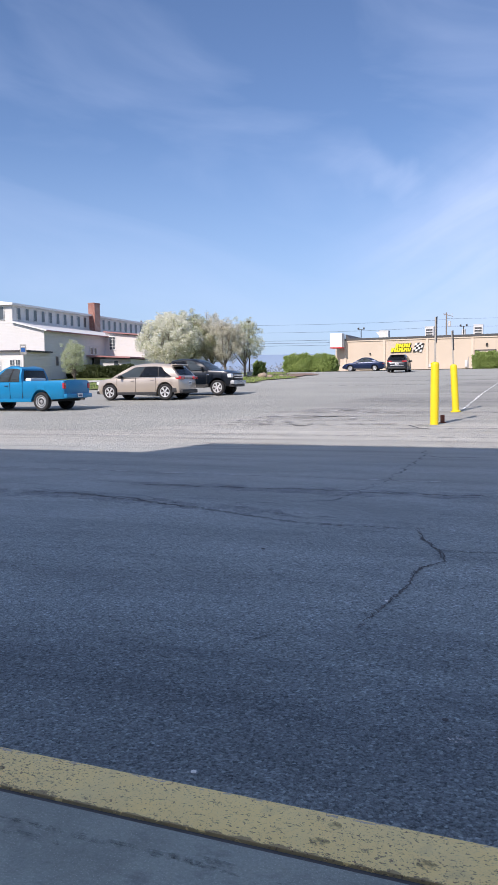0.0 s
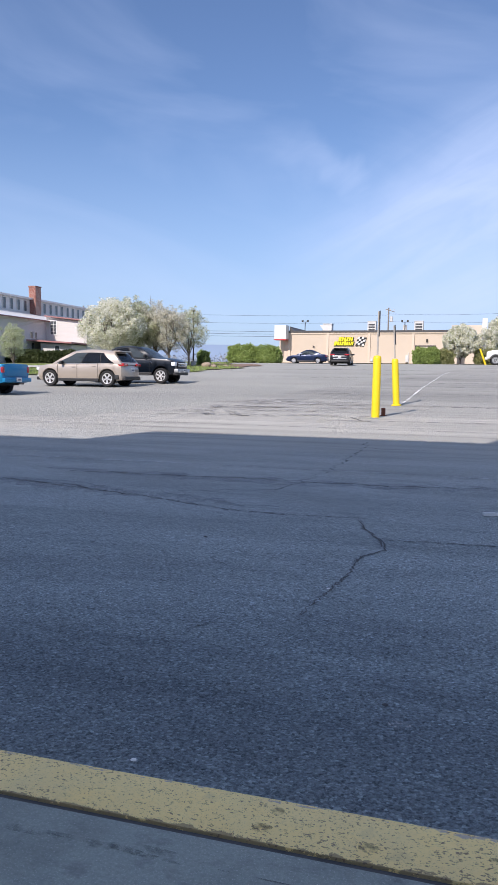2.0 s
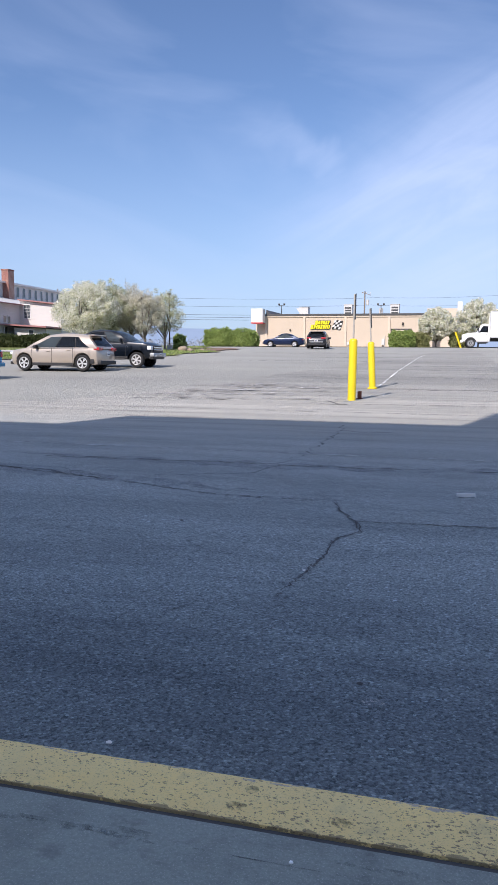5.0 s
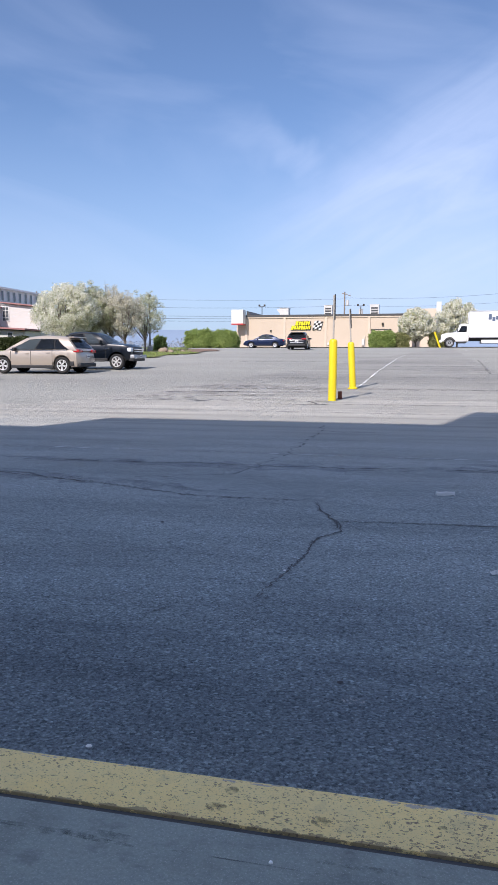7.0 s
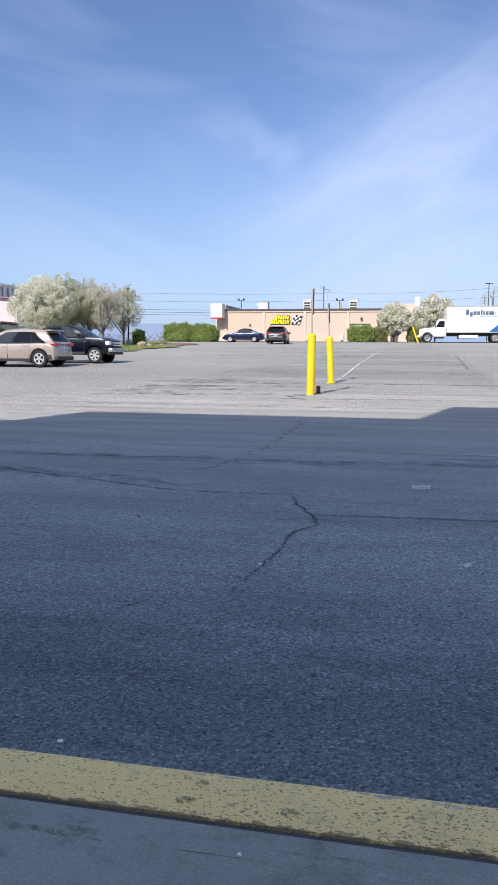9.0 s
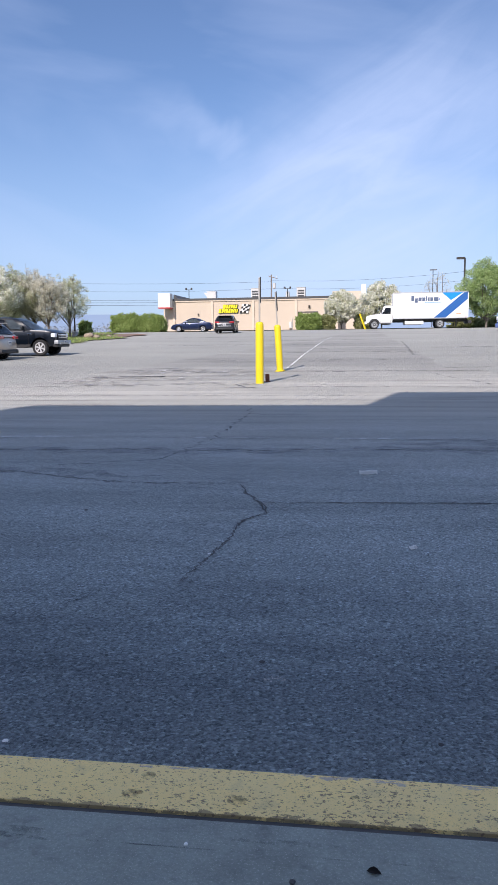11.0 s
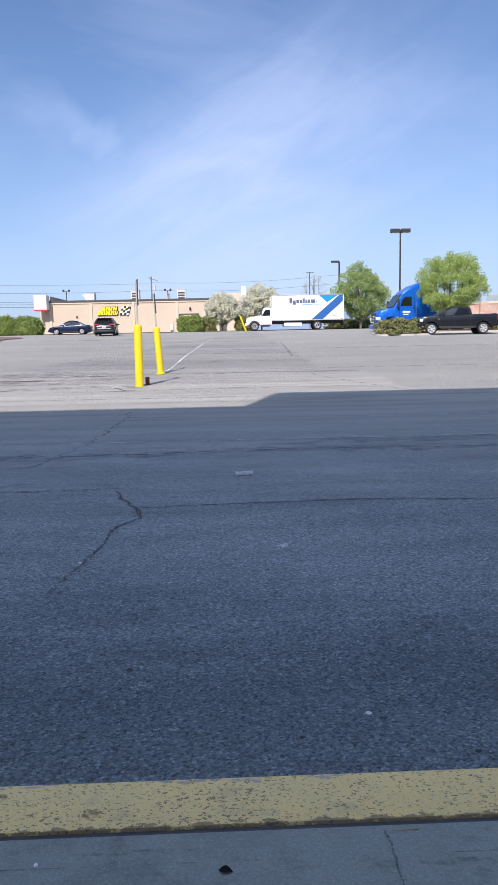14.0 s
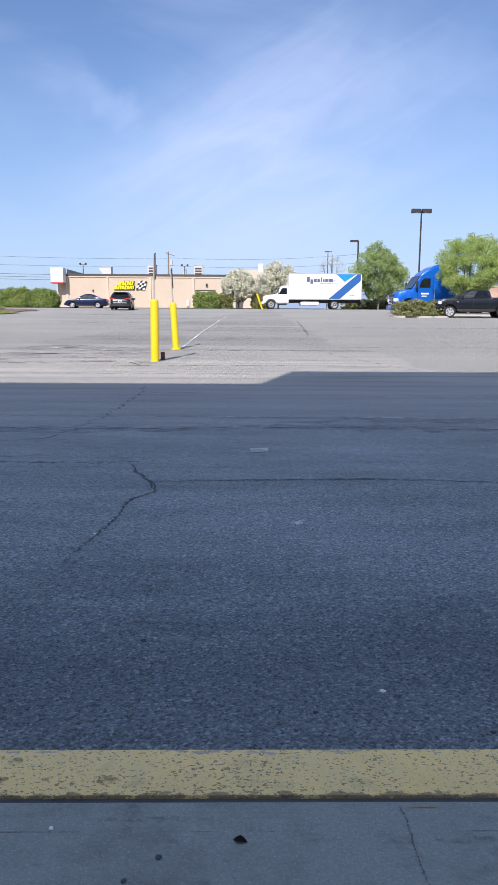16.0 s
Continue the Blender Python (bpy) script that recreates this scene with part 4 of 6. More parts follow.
def box_truck(m):
    e = empty("box_truck", m, "white box truck with blue stripes on its long cargo box", "truck")
    part("cargo_box", boxed((-3.72, 0, 2.34), (7.55, 2.44, 2.68), bevel=0.03), BOXWHITE, e, smooth=True)
    for z in (1.03, 3.66):
        for s in (1, -1):
            part("box_rail", boxed((-3.72, s * 1.22, z), (7.6, 0.06, 0.09), bevel=0.01), STEEL, e, "aluminium edge rail")
    for x in (0.04, -7.48):
        for s in (1, -1):
            part("corner_post", boxed((x, s * 1.21, 2.34), (0.10, 0.08, 2.66), bevel=0.01), BOXWHITE, e)
    # graphics on both long sides: two slanted bands, a row of dark bars for the name
    for s in (1, -1):
        y = s * 1.226
        y2 = y + s * 0.006
        band = [(-4.05, 1.05), (-5.25, 1.05), (-7.45, 2.95), (-7.45, 3.60), (-7.05, 3.60)]
        part("stripe", prism(bmesh.new(), band, y, y2), STRIPEBLUE, e, "blue slanted stripe")
        part("stripe", prism(bmesh.new(), [(-7.0, 3.62), (-4.85, 3.62), (-5.75, 2.83)], y, y2), STRIPECYAN, e, "light blue triangle")
        x = -1.75
        for k, (w, h, dz) in enumerate(((0.32, 0.56, 0.0), (0.30, 0.46, -0.16), (0.32, 0.38, 0.0), (0.29, 0.38, 0.0), (0.18, 0.50, 0.02), (0.18, 0.38, 0.0), (0.30, 0.38, 0.0), (0.48, 0.38, 0.0))):
            part("name_bar", prism(bmesh.new(), [(x, 2.78 + dz), (x - w, 2.78 + dz), (x - w, 2.78 + dz + h), (x, 2.78 + dz + h)], y, y2), INKBAR, e, "dark blue bar")
            x -= w + 0.055
        part("name_bar", prism(bmesh.new(), [(x, 2.86), (x, 3.06), (x - 0.17, 2.96)], y, y2), STRIPEBLUE, e, "blue arrow mark")
        part("name_bar", prism(bmesh.new(), [(-3.1, 2.62), (-5.1, 2.62), (-5.1, 2.67), (-3.1, 2.67)], y, y2), STRIPECYAN, e, "thin pale blue bar")
        part("side_marker", boxed((-7.3, s * 1.235, 1.10), (0.16, 0.02, 0.06)), REDLENS, e)
        part("side_marker", boxed((-6.55, s * 1.228, 1.45), (0.55, 0.01, 0.05)), AMBER, e, "orange line")
    # chassis
    for s in (1, -1):
        part("chassis_rail", boxed((-3.0, s * 0.42, 0.80), (9.2, 0.09, 0.26), bevel=0.01), BLACK, e)
        part("under_box_beam", boxed((-3.72, s * 0.9, 0.93), (7.5, 0.08, 0.12)), BLACK, e)
        part("fuel_tank", boxed((-2.1, s * 0.95, 0.60), (1.9, 0.46, 0.34), bevel=0.06), BOXWHITE, e, "white tank and ramp housing", True)
        part("mud_flap", boxed((-6.35, s * 0.95, 0.50), (0.03, 0.60, 0.62)), BLACK, e)
    part("rear_step", boxed((-7.72, 0, 0.62), (0.34, 2.2, 0.30), bevel=0.03), BLACK, e)
    part("tow_frame", boxed((-7.45, 0, 0.60), (0.22, 1.3, 0.22)), BLACK, e)
    # cab
    spec = dict(width=1.05, sill=0.62, hub=0.47, arch=0.58, tyre=0.28, axles=(-50, 1.98),
                stations=[(0.12, 1.02, 1.58, 0.62), (0.9, 1.05, 1.56, 0.60), (1.25, 1.05, 1.52, 0.60), (2.2, 1.02, 1.44, 0.62), (2.75, 0.92, 1.32, 0.64), (2.84, 0.80, 1.16, 0.66)], crown=0.06)
    part("cab_body", car_body(spec), WHITEPAINT, e, "white cab and bonnet", True)
    cab = Cabin(1.42, 0.95, 0.12, 0.08, 1.50, 2.34, 1.0, 0.86)
    part("cabin", cab.mesh(), WHITEPAINT, e, smooth=True)
    part("windscreen", cab.end_pane(True, 0.9, 0.1, 0.85), CLEAR, e)
    for s in (1, -1):
        part("side_window", cab.side_pane(s, 0.16, 0.82, 0.06, 0.80, 0.06, 0.0), GLASS, e, "dark side window")
        part("wing_mirror", boxed((1.25, s * 1.25, 1.80), (0.08, 0.20, 0.42), bevel=0.03), BLACK, e)
        part("door_seam", boxed((0.30, s * 1.04, 1.12), (0.014, 0.02, 0.82)), BLACK, e)
        part("door_seam", boxed((1.36, s * 1.04, 1.12), (0.014, 0.02, 0.70)), BLACK, e)
        part("door_handle", boxed((0.48, s * 1.06, 1.36), (0.16, 0.03, 0.03)), BLACK, e)
        part("cab_step", boxed((0.75, s * 0.98, 0.52), (0.9, 0.20, 0.14), bevel=0.02), BLACK, e)
        part("headlamp", boxed((2.76, s * 0.72, 1.02), (0.18, 0.34, 0.24), bevel=0.03), LENS, e)
        wheel(e, 1.98, s * 0.98, 0.47, 0.28, STEEL, steel=True)
        wheel(e, -4.72, s * 0.98, 0.47, 0.30, STEEL, steel=True)
        wheel(e, -4.72, s * 0.62, 0.47, 0.28, STEEL, steel=True)
    part("grille", boxed((2.82, 0, 0.98), (0.10, 0.92, 0.40), bevel=0.03), BLACK, e, "dark grille")
    part("front_bumper", boxed((2.86, 0, 0.66), (0.24, 2.06, 0.26), bevel=0.04), WHITEPAINT, e)
    for ax in (1.98, -4.72):
        part("axle", rod(bmesh.new(), (ax, -0.9, 0.47), (ax, 0.9, 0.47), 0.07), BLACK, e)
    return e


box_truck(pose(5.33, 78.1, ground_z(5, 78) - 0.0, 0, 0, 180))


def semi_tractor(m):
    e = empty("semi_tractor", m, "strong blue sleeper-cab semi tractor parked behind a tree", "lorry")
    spec = dict(width=1.12, sill=0.45, hub=0.52, arch=0.66, tyre=0.30, axles=(-50, 0.0),
                stations=[(-1.15, 1.12, 1.92, 0.75), (-0.75, 1.14, 1.94, 0.62), (0.3, 1.12, 1.80, 0.50), (0.80, 1.06, 1.66, 0.42), (1.05, 0.97, 1.48, 0.43), (1.18, 0.84, 1.25, 0.45)], crown=0.06)
    part("bonnet", car_body(spec), SEMIBLUE, e, "sloping blue bonnet", True)
    prof = [(-0.62, 0.72), (-0.70, 1.92), (-1.38, 2.95), (-1.62, 3.22), (-2.4, 3.70), (-3.5, 4.05), (-4.25, 4.08), (-4.3, 0.72)]
    bm = prism(bmesh.new(), prof, -1.22, 1.22)
    bmesh.ops.bevel(bm, geom=[ed for ed in bm.edges if abs(ed.verts[0].co.y - ed.verts[1].co.y) < 0.01], offset=0.14, segments=3, affect="EDGES")
    set_forward = pose(0.5, 0, 0)
    part("sleeper_cab", bm, SEMIBLUE, e, "tall blue sleeper cab with sloping roof fairing", True, set_forward)
    bm = prism(bmesh.new(), [(-0.70, 1.98), (-1.34, 2.94), (-1.38, 2.92), (-0.74, 1.95)], -1.08, 1.08)
    part("windscreen", bm, GLASS, e, "dark windscreen", m=pose(0.55, 0, 0.03))
    for s in (1, -1):
        part("side_window", prism(bmesh.new(), [(-1.22, 2.02), (-2.12, 2.02), (-2.12, 2.74), (-1.60, 2.74), (-1.35, 2.50)], s * 1.22, s * 1.232), GLASS, e, "dark door window", m=set_forward)
        part("door_seam", boxed((-1.85, s * 1.222, 1.75), (0.02, 0.02, 2.1)), BLACK, e)
        part("door_seam", boxed((-0.62, s * 1.222, 1.45), (0.02, 0.02, 1.1)), BLACK, e)
        part("grab_rail", rod(bmesh.new(), (-1.98, s * 1.26, 1.2), (-1.98, s * 1.26, 2.3), 0.02, n=8), CHROME, e, "bright grab rail")
        part("cab_step", boxed((-1.2, s * 1.15, 0.62), (1.1, 0.16, 0.10), bevel=0.02), BLACK, e)
        part("wing_mirror", boxed((-0.45, s * 1.48, 2.25), (0.14, 0.22, 0.62), bevel=0.04), BLACK, e)
        part("side_fairing", boxed((-3.4, s * 1.16, 0.62), (3.6, 0.08, 0.62), bevel=0.03), SEMIBLUE, e)
        part("headlamp", boxed((1.02, s * 0.86, 1.05), (0.42, 0.34, 0.26), bevel=0.05), LENS, e, "clear headlamp")
        part("name_bar", boxed((-1.20, s * 1.228, 1.55), (0.62, 0.012, 0.12)), BOXWHITE, e, "white bar on the door")
        part("name_bar", boxed((-1.15, s * 1.228, 1.36), (0.44, 0.012, 0.07)), BOXWHITE, e, "white bar on the door")
        wheel(e, 0.0, s * 1.0, 0.52, 0.30, ALLOY, steel=True)
        for ax in (-4.4, -5.7):
            wheel(e, ax, s * 0.98, 0.52, 0.50, ALLOY, steel=True)
    for k in range(6):
        part("grille_bar", boxed((1.27 - k * 0.02, 0, 0.78 + k * 0.12), (0.06, 1.10, 0.045), bevel=0.01), CHROME, e, "bright grille bar")
    part("grille", boxed((1.16, 0, 1.08), (0.12, 1.14, 0.84), bevel=0.02), BLACK, e)
    part("front_bumper", boxed((1.08, 0, 0.46), (0.42, 2.3, 0.36), bevel=0.09), SEMIBLUE, e, smooth=True)
    part("chassis", boxed((-3.6, 0, 0.80), (6.4, 0.9, 0.26)), BLACK, e)
    part("fifth_wheel", boxed((-5.1, 0, 1.06), (1.0, 0.9, 0.16), bevel=0.04), BLACK, e)
    part("exhaust_stack", rod(bmesh.new(), (-4.42, -0.9, 0.8), (-4.42, -0.9, 3.6), 0.07), CHROME, e)
    return e


semi_tractor(at(14.22, 61.98, 184) @ Matrix.Scale(1.05, 4))


# ---- buildings ----
# unseen store behind the camera: parapet steps fit the long shade, white bounces light
for nm, x0, x1, h in (("wall_south", -70.0, -9.2, 10.15), ("wall_south_middle", -9.2, -3.1, 11.75), ("wall_south_high", -3.1, 80.0, 14.15)):
    tagged(part(nm, boxed(((x0 + x1) / 2, -2.1, h / 2 - 0.1), (x1 - x0, 1.0, h + 0.2), bevel=0.0), STOREWALL), "unseen store wall behind the pavement, white to bounce light", "wall", kind="structure")
tagged(part("roof_south", boxed((5, -17.6, 9.4), (150, 30.0, 0.4)), ROOFEDGE), "flat dark store roof", "roof", kind="structure")


def windowed(parent, name, c, size, axis, frame_mat=WHITETRIM, pane_mat=PANE, bars=(1, 1)):
    """A window standing proud of a wall: pane with frame pieces and bars. axis: the wall's normal, x or y."""
    w, h = size
    turn = pose(*c, 0, 0, 90 if axis == "x" else 0)
    ob = part(name, boxed((0, 0, 0), (w, 0.03, h)), pane_mat, parent, m=turn)
    bm = bmesh.new()
    t = 0.07
    for s in (1, -1):
        box(bm, (s * (w / 2 + t / 2), 0, 0), (t, 0.09, h + 2 * t))
        box(bm, (0, 0, s * (h / 2 + t / 2)), (w, 0.09, t))
    for i in range(1, bars[0]):
        box(bm, (-w / 2 + w * i / bars[0], 0, 0), (0.035, 0.05, h))
    for i in range(1, bars[1]):
        box(bm, (0, 0, -h / 2 + h * i / bars[1]), (w, 0.05, 0.035))
    part("window_frame", bm, frame_mat, ob)
    return ob


def parts_store():
    """The single-storey shop across the lot."""
    e = empty("shop_building", pose(0, 0, 0), "tan single-storey shop with dark roof edge and yellow sign", "building")
    zb, zt, y = 2.2, 7.22, 104.2
    x0, x1 = -25.3, -0.6
    part("wall", boxed(((x0 + x1) / 2, y + 13, (zb + zt) / 2), (x1 - x0, 26, zt - zb)), STUCCO, e, "tan stucco side wall")
    part("wall", boxed((x0 - 0.45, y + 8, (zb + 6.3) / 2), (0.9, 14, 6.3 - zb)), STUCCO2, e)
    part("roof_edge", boxed(((x0 + x1) / 2, y + 13.0, zt + 0.14), (x1 - x0 + 0.1, 26.2, 0.28)), ROOFEDGE, e, "dark metal roof edge")
    part("coping", boxed(((x0 + x1) / 2, y - 0.05, zt - 0.12), (x1 - x0 + 0.06, 0.14, 0.14)), STUCCO2, e)
    for x in (-24.45, -18.75, -12.75, -6.6):
        part("pilaster", boxed((x, y - 0.07, (zb + zt) / 2 - 0.1), (0.34, 0.16, zt - zb - 0.2), bevel=0.02), STUCCO2, e)
    # raised fascia at the front corner, with its dark mansard running back
    part("fascia", boxed((-25.45, y - 0.9, 7.22), (1.75, 1.7, 2.0), bevel=0.03), WHITEPANEL, e, "white fascia block")
    part("fascia_stripe", boxed((-25.45, y - 0.9, 6.15), (1.78, 1.72, 0.16)), REDPANEL, e, "red stripe under the fascia")
    bm = bmesh.new()
    v = [bm.verts.new(p) for p in ((-24.5, y + 0.2, 7.3), (-24.5, y + 0.2, 8.15), (-24.5, y + 22, 8.3), (-24.5, y + 22, 7.3), (-23.6, y + 0.2, 7.3), (-23.6, y + 22, 7.3))]
    for f in ((0, 1, 2, 3), (1, 4, 5, 2), (0, 4, 1), (3, 2, 5), (0, 3, 5, 4)):
        bm.faces.new([v[i] for i in f])
    part("mansard", bm, ROOFEDGE, e, "dark sloping roof behind the fascia")
    part("wing", boxed((0.6, y + 9, 5.2), (4.2, 10, 6.4), bevel=0.02), STUCCO2, e, "taller tan wing")
    # service door and small fittings
    part("door", boxed((-4.9, y - 0.02, 3.75), (2.6, 0.08, 2.9)), STUCCO2, e, "tan roller door")
    for dx in (-1.36, 1.36):
        part("door_post", boxed((-4.9 + dx, y - 0.06, 3.8), (0.12, 0.14, 3.1)), ROOFEDGE, e)
    part("door_head", boxed((-4.9, y - 0.06, 5.3), (2.84, 0.14, 0.12)), ROOFEDGE, e)
    part("wall_lamp", boxed((-4.7, y - 0.15, 6.05), (0.26, 0.24, 0.36), bevel=0.03), LAMPMETAL, e)
    part("wall_lamp", boxed((-20.8, y - 0.12, 5.2), (0.2, 0.2, 0.22), bevel=0.03), LAMPMETAL, e)
    part("meter_box", boxed((-7.4, y - 0.18, 3.5), (0.36, 0.3, 0.9), bevel=0.02), HVAC, e)
    part("pipe", rod(bmesh.new(), (-7.15, y - 0.1, 2.4), (-7.15, y - 0.1, 4.4), 0.05), HVAC, e)
    part("wall_vent", boxed((-12.35, y - 0.08, 3.3), (0.34, 0.12, 0.4)), HVAC, e)
    part("wall_vent", boxed((-18.4, y - 0.08, 3.0), (0.22, 0.12, 0.24)), LAMPMETAL, e)
    part("ramp_wall", prism(bmesh.new(), [(-28.2, 2.3), (-26.4, 2.3), (-26.4, 4.2), (-26.9, 3.9)], y + 1, y + 1.2), STUCCO2, e)
    return e


parts_store()


def shop_sign():
    """Two slanted rows of yellow bars with a chequered flag."""
    e = empty("wall_sign", pose(-15.75, 104.2, 5.92), "yellow two-line wall sign with black-edged bars and chequered flag", "sign")
    for row, (z, x, widths) in enumerate(((0.32, -1.42, (0.46, 0.34, 0.34, 0.34, 0.34, 0.3, 0.32)), (-0.28, -2.05, (0.42, 0.36, 0.28, 0.36, 0.34, 0.34, 0.26, 0.24, 0.22)))):
        for k, w in enumerate(widths):
            if x + w > 1.0:
                break
            h = 0.58 if k == 0 or (row and k == 4) else 0.52
            sl = 0.12
            part("sign_bar", prism(bmesh.new(), [(x, z - h / 2), (x + w - 0.085, z - h / 2), (x + w - 0.085 + sl, z + h / 2), (x + sl, z + h / 2)], -0.24, -0.161), SIGNYELLOW, e, "yellow bar")
            x += w
        a, b, h = (-1.42, -2.05)[row] - 0.03, x + 0.01, 0.31
        part("sign_back", prism(bmesh.new(), [(a, z - h), (b, z - h), (b + 0.12, z + h - 0.03 * row), (a + 0.12, z + h - 0.03 * row)], -0.16, -0.01 - 0.004 * row), SIGNBLACK, e, "black sign edge")
    for i in range(4):
        for j in range(4):
            x, z = 1.05 + 0.30 * i + 0.09 * j, -0.60 + 0.30 * j + 0.06 * math.sin(i * 1.4)
            q = [(x, z), (x + 0.30, z + 0.03), (x + 0.39, z + 0.33), (x + 0.09, z + 0.30)]
            part("flag_square", prism(bmesh.new(), q, -0.2, -0.05), WHITEPANEL if (i + j) % 2 else SIGNBLACK, e)


shop_sign()


def rooftop_unit(x, y, z, w, h, louvre=True):
    e = empty("rooftop_unit", pose(x, y, z), "grey rooftop air handling unit with dark louvres", "air conditioner", "units on the shop roof")
    part("casing", boxed((0, 0, h / 2 + 0.12), (w, 1.5, h), bevel=0.03), HVAC, e)
    part("base_frame", boxed((0, 0, 0.06), (w + 0.1, 1.6, 0.14)), ROOFEDGE, e)
    part("cover", boxed((0, 0, h + 0.16), (w + 0.08, 1.58, 0.08)), HVAC, e)
    if louvre:
        for k in range(3):
            part("louvre", boxed((0, -0.76, 0.36 + k * (h - 0.3) / 3), (w * 0.74, 0.04, (h - 0.3) / 5)), VENT, e)
    else:
        part("hood", prism(bmesh.new(), [(-w / 2 - 0.5, h), (-w / 2, h), (-w / 2, h * 0.4)], -0.7, 0.7), HVAC, e)
    return e


rooftop_unit(-19.5, 108.5, 7.5, 1.35, 1.05, False)
rooftop_unit(-13.0, 109.5, 7.5, 1.25, 1.45)
rooftop_unit(-6.15, 109.5, 7.5, 1.3, 1.45)


def roof_mast(x, y, z, h, heads):
    e = empty("roof_fitting", pose(x, y, z), "dark twin-headed roof floodlight on a short post", "floodlight", "lights on the shop roof")
    part("post", rod(bmesh.new(), (0, 0, 0), (0, 0, h), 0.06), LAMPMETAL, e)
    part("crossbar", rod(bmesh.new(), (-0.4, 0, h), (0.4, 0, h), 0.035), LAMPMETAL, e)
    for s in heads:
        part("lamp_head", boxed((s * 0.42, 0, h + 0.14), (0.26, 0.3, 0.30), bevel=0.04), LAMPMETAL, e)


roof_mast(-24.0, 113.0, 7.5, 1.9, (1, -1))
roof_mast(-8.1, 108.0, 7.5, 1.4, (1, -1))
part("vent_stack", rod(bmesh.new(), (-8.1, 108.4, 7.45), (-8.1, 108.4, 8.5), 0.35, 0.28), HVAC)
tagged(bpy.data.objects["vent_stack"], "grey round vent stack on the shop roof", "vent")


def works_building():
    """White clapboard works with a long glazed roof lantern."""
    e = empty("works_building", pose(0, 0, 0), "white clapboard works building with a long roof lantern", "building")
    X, Y0, Y1 = -46.2, 62.0, 92.0
    xc = -50.1
    # gable end and long side
    gable = [(X, 0.8), (X, 6.85), (xc, 7.85), (xc - 8, 7.85), (xc - 12, 6.85), (xc - 12, 0.8)]
    part("wall", prism(bmesh.new(), gable, Y0, Y1), SHADESIDE, e, "white clapboard side wall, its shade toned into the colour")
    part("gable_wall", prism(bmesh.new(), [(X - 0.02, 0.8), (X - 0.02, 6.8), (xc, 7.8), (xc - 8, 7.8), (xc - 12, 6.8), (xc - 12, 0.8)], Y0 - 0.03, Y0 - 0.001), WHITESIDE, e, "bright white gable wall")
    part("aisle_roof", prism(bmesh.new(), [(X + 0.55, 6.78), (X + 0.55, 6.92), (xc, 8.02), (xc, 7.88)], Y0 - 0.4, Y1 + 0.3), PALEROOF, e, "pale lean-to roof")
    part("roof_edge", boxed((X + 0.57, (Y0 + Y1) / 2, 6.83), (0.06, Y1 - Y0 + 0.7, 0.12)), REDROOF, e, "thin dark red eaves edge")
    part("lantern_wall", boxed((xc - 4, (Y0 + Y1) / 2, 8.75), (8, Y1 - Y0, 1.9)), SHADESIDE, e, "lantern wall")
    part("lantern_gable", boxed((xc - 4, Y0 - 0.02, 8.75), (8, 0.03, 1.88)), WHITESIDE, e)
    part("lantern_roof", prism(bmesh.new(), [(xc + 0.45, 9.66), (xc + 0.45, 9.86), (xc - 4, 10.5), (xc - 8.4, 9.86), (xc - 8.4, 9.66)], Y0 - 0.5, Y1 + 0.5), PALEROOF, e, "pale metal lantern roof")
    for k in range(21):
        windowed(e, "lantern_window", (xc + 0.015, Y0 + 1.0 + k * 1.38, 8.85), (0.52, 1.2), "x", SHADESIDE)
    windowed(e, "window", (xc - 1.6, Y0 - 0.05, 8.85), (1.1, 1.3), "y", SHADESIDE, bars=(2, 1))
    for y, z in ((64.0, 3.8), (65.6, 3.8), (75.3 - 4.5, 3.8)):
        windowed(e, "window", (X + 0.02, y, z), (0.5, 0.95), "x", SHADESIDE)
    part("wall_lamp", boxed((X + 0.12, 67.2, 5.0), (0.24, 0.6, 0.3), bevel=0.03), LAMPMETAL, e)
    # annex
    part("annex_wall", prism(bmesh.new(), [(X, 0.8), (X, 7.35), (-40.9, 6.75), (-40.9, 0.8)], 73.6, 91.0), WHITESIDE, e, "sunlit white annex wall")
    part("annex_roof", prism(bmesh.new(), [(X, 7.38), (X, 7.52), (-40.5, 6.92), (-40.5, 6.78)], 73.2, 91.2), REDROOF, e, "faded red annex roof")
    windowed(e, "window", (-45.2, 73.58, 6.1), (0.75, 1.5), "y", WHITETRIM, bars=(2, 4))
    part("porch_roof", prism(bmesh.new(), [(X, 4.45), (X, 4.60), (-40.6, 4.30), (-40.6, 4.12)], 69.6, 73.6), REDROOF, e, "dark red porch roof")
    part("porch_wall", prism(bmesh.new(), [(-44.9, 0.8), (-44.9, 4.2), (-41.0, 4.05), (-41.0, 0.8)], 70.4, 73.6), WHITESIDE, e, "white porch wall")
    windowed(e, "window", (-42.8, 70.38, 3.5), (0.55, 0.8), "y", WHITETRIM)
    for y in (70.6, 71.4):
        windowed(e, "window", (X + 0.02, y, 3.9 + 1.2), (0.45, 0.7), "x", SHADESIDE)
    # low front building with a dark lean-to roof
    part("front_wall", prism(bmesh.new(), [(-61.0, 0.8), (-61.0, 4.7), (-45.6, 4.55), (-45.6, 0.8)], 57.8, 62.0), WHITESIDE, e, "low white front building")
    part("front_roof", prism(bmesh.new(), [(-61.2, 4.72), (-61.2, 4.86), (-45.2, 4.70), (-45.2, 4.56)], 57.4, 61.95), ROOFEDGE, e, "dark lean-to roof")
    for x in (-49.6, -48.7, -46.9, -46.3):
        windowed(e, "window", (x, 57.78, 3.25), (0.6, 1.0), "y", SHADESIDE, bars=(2, 2))
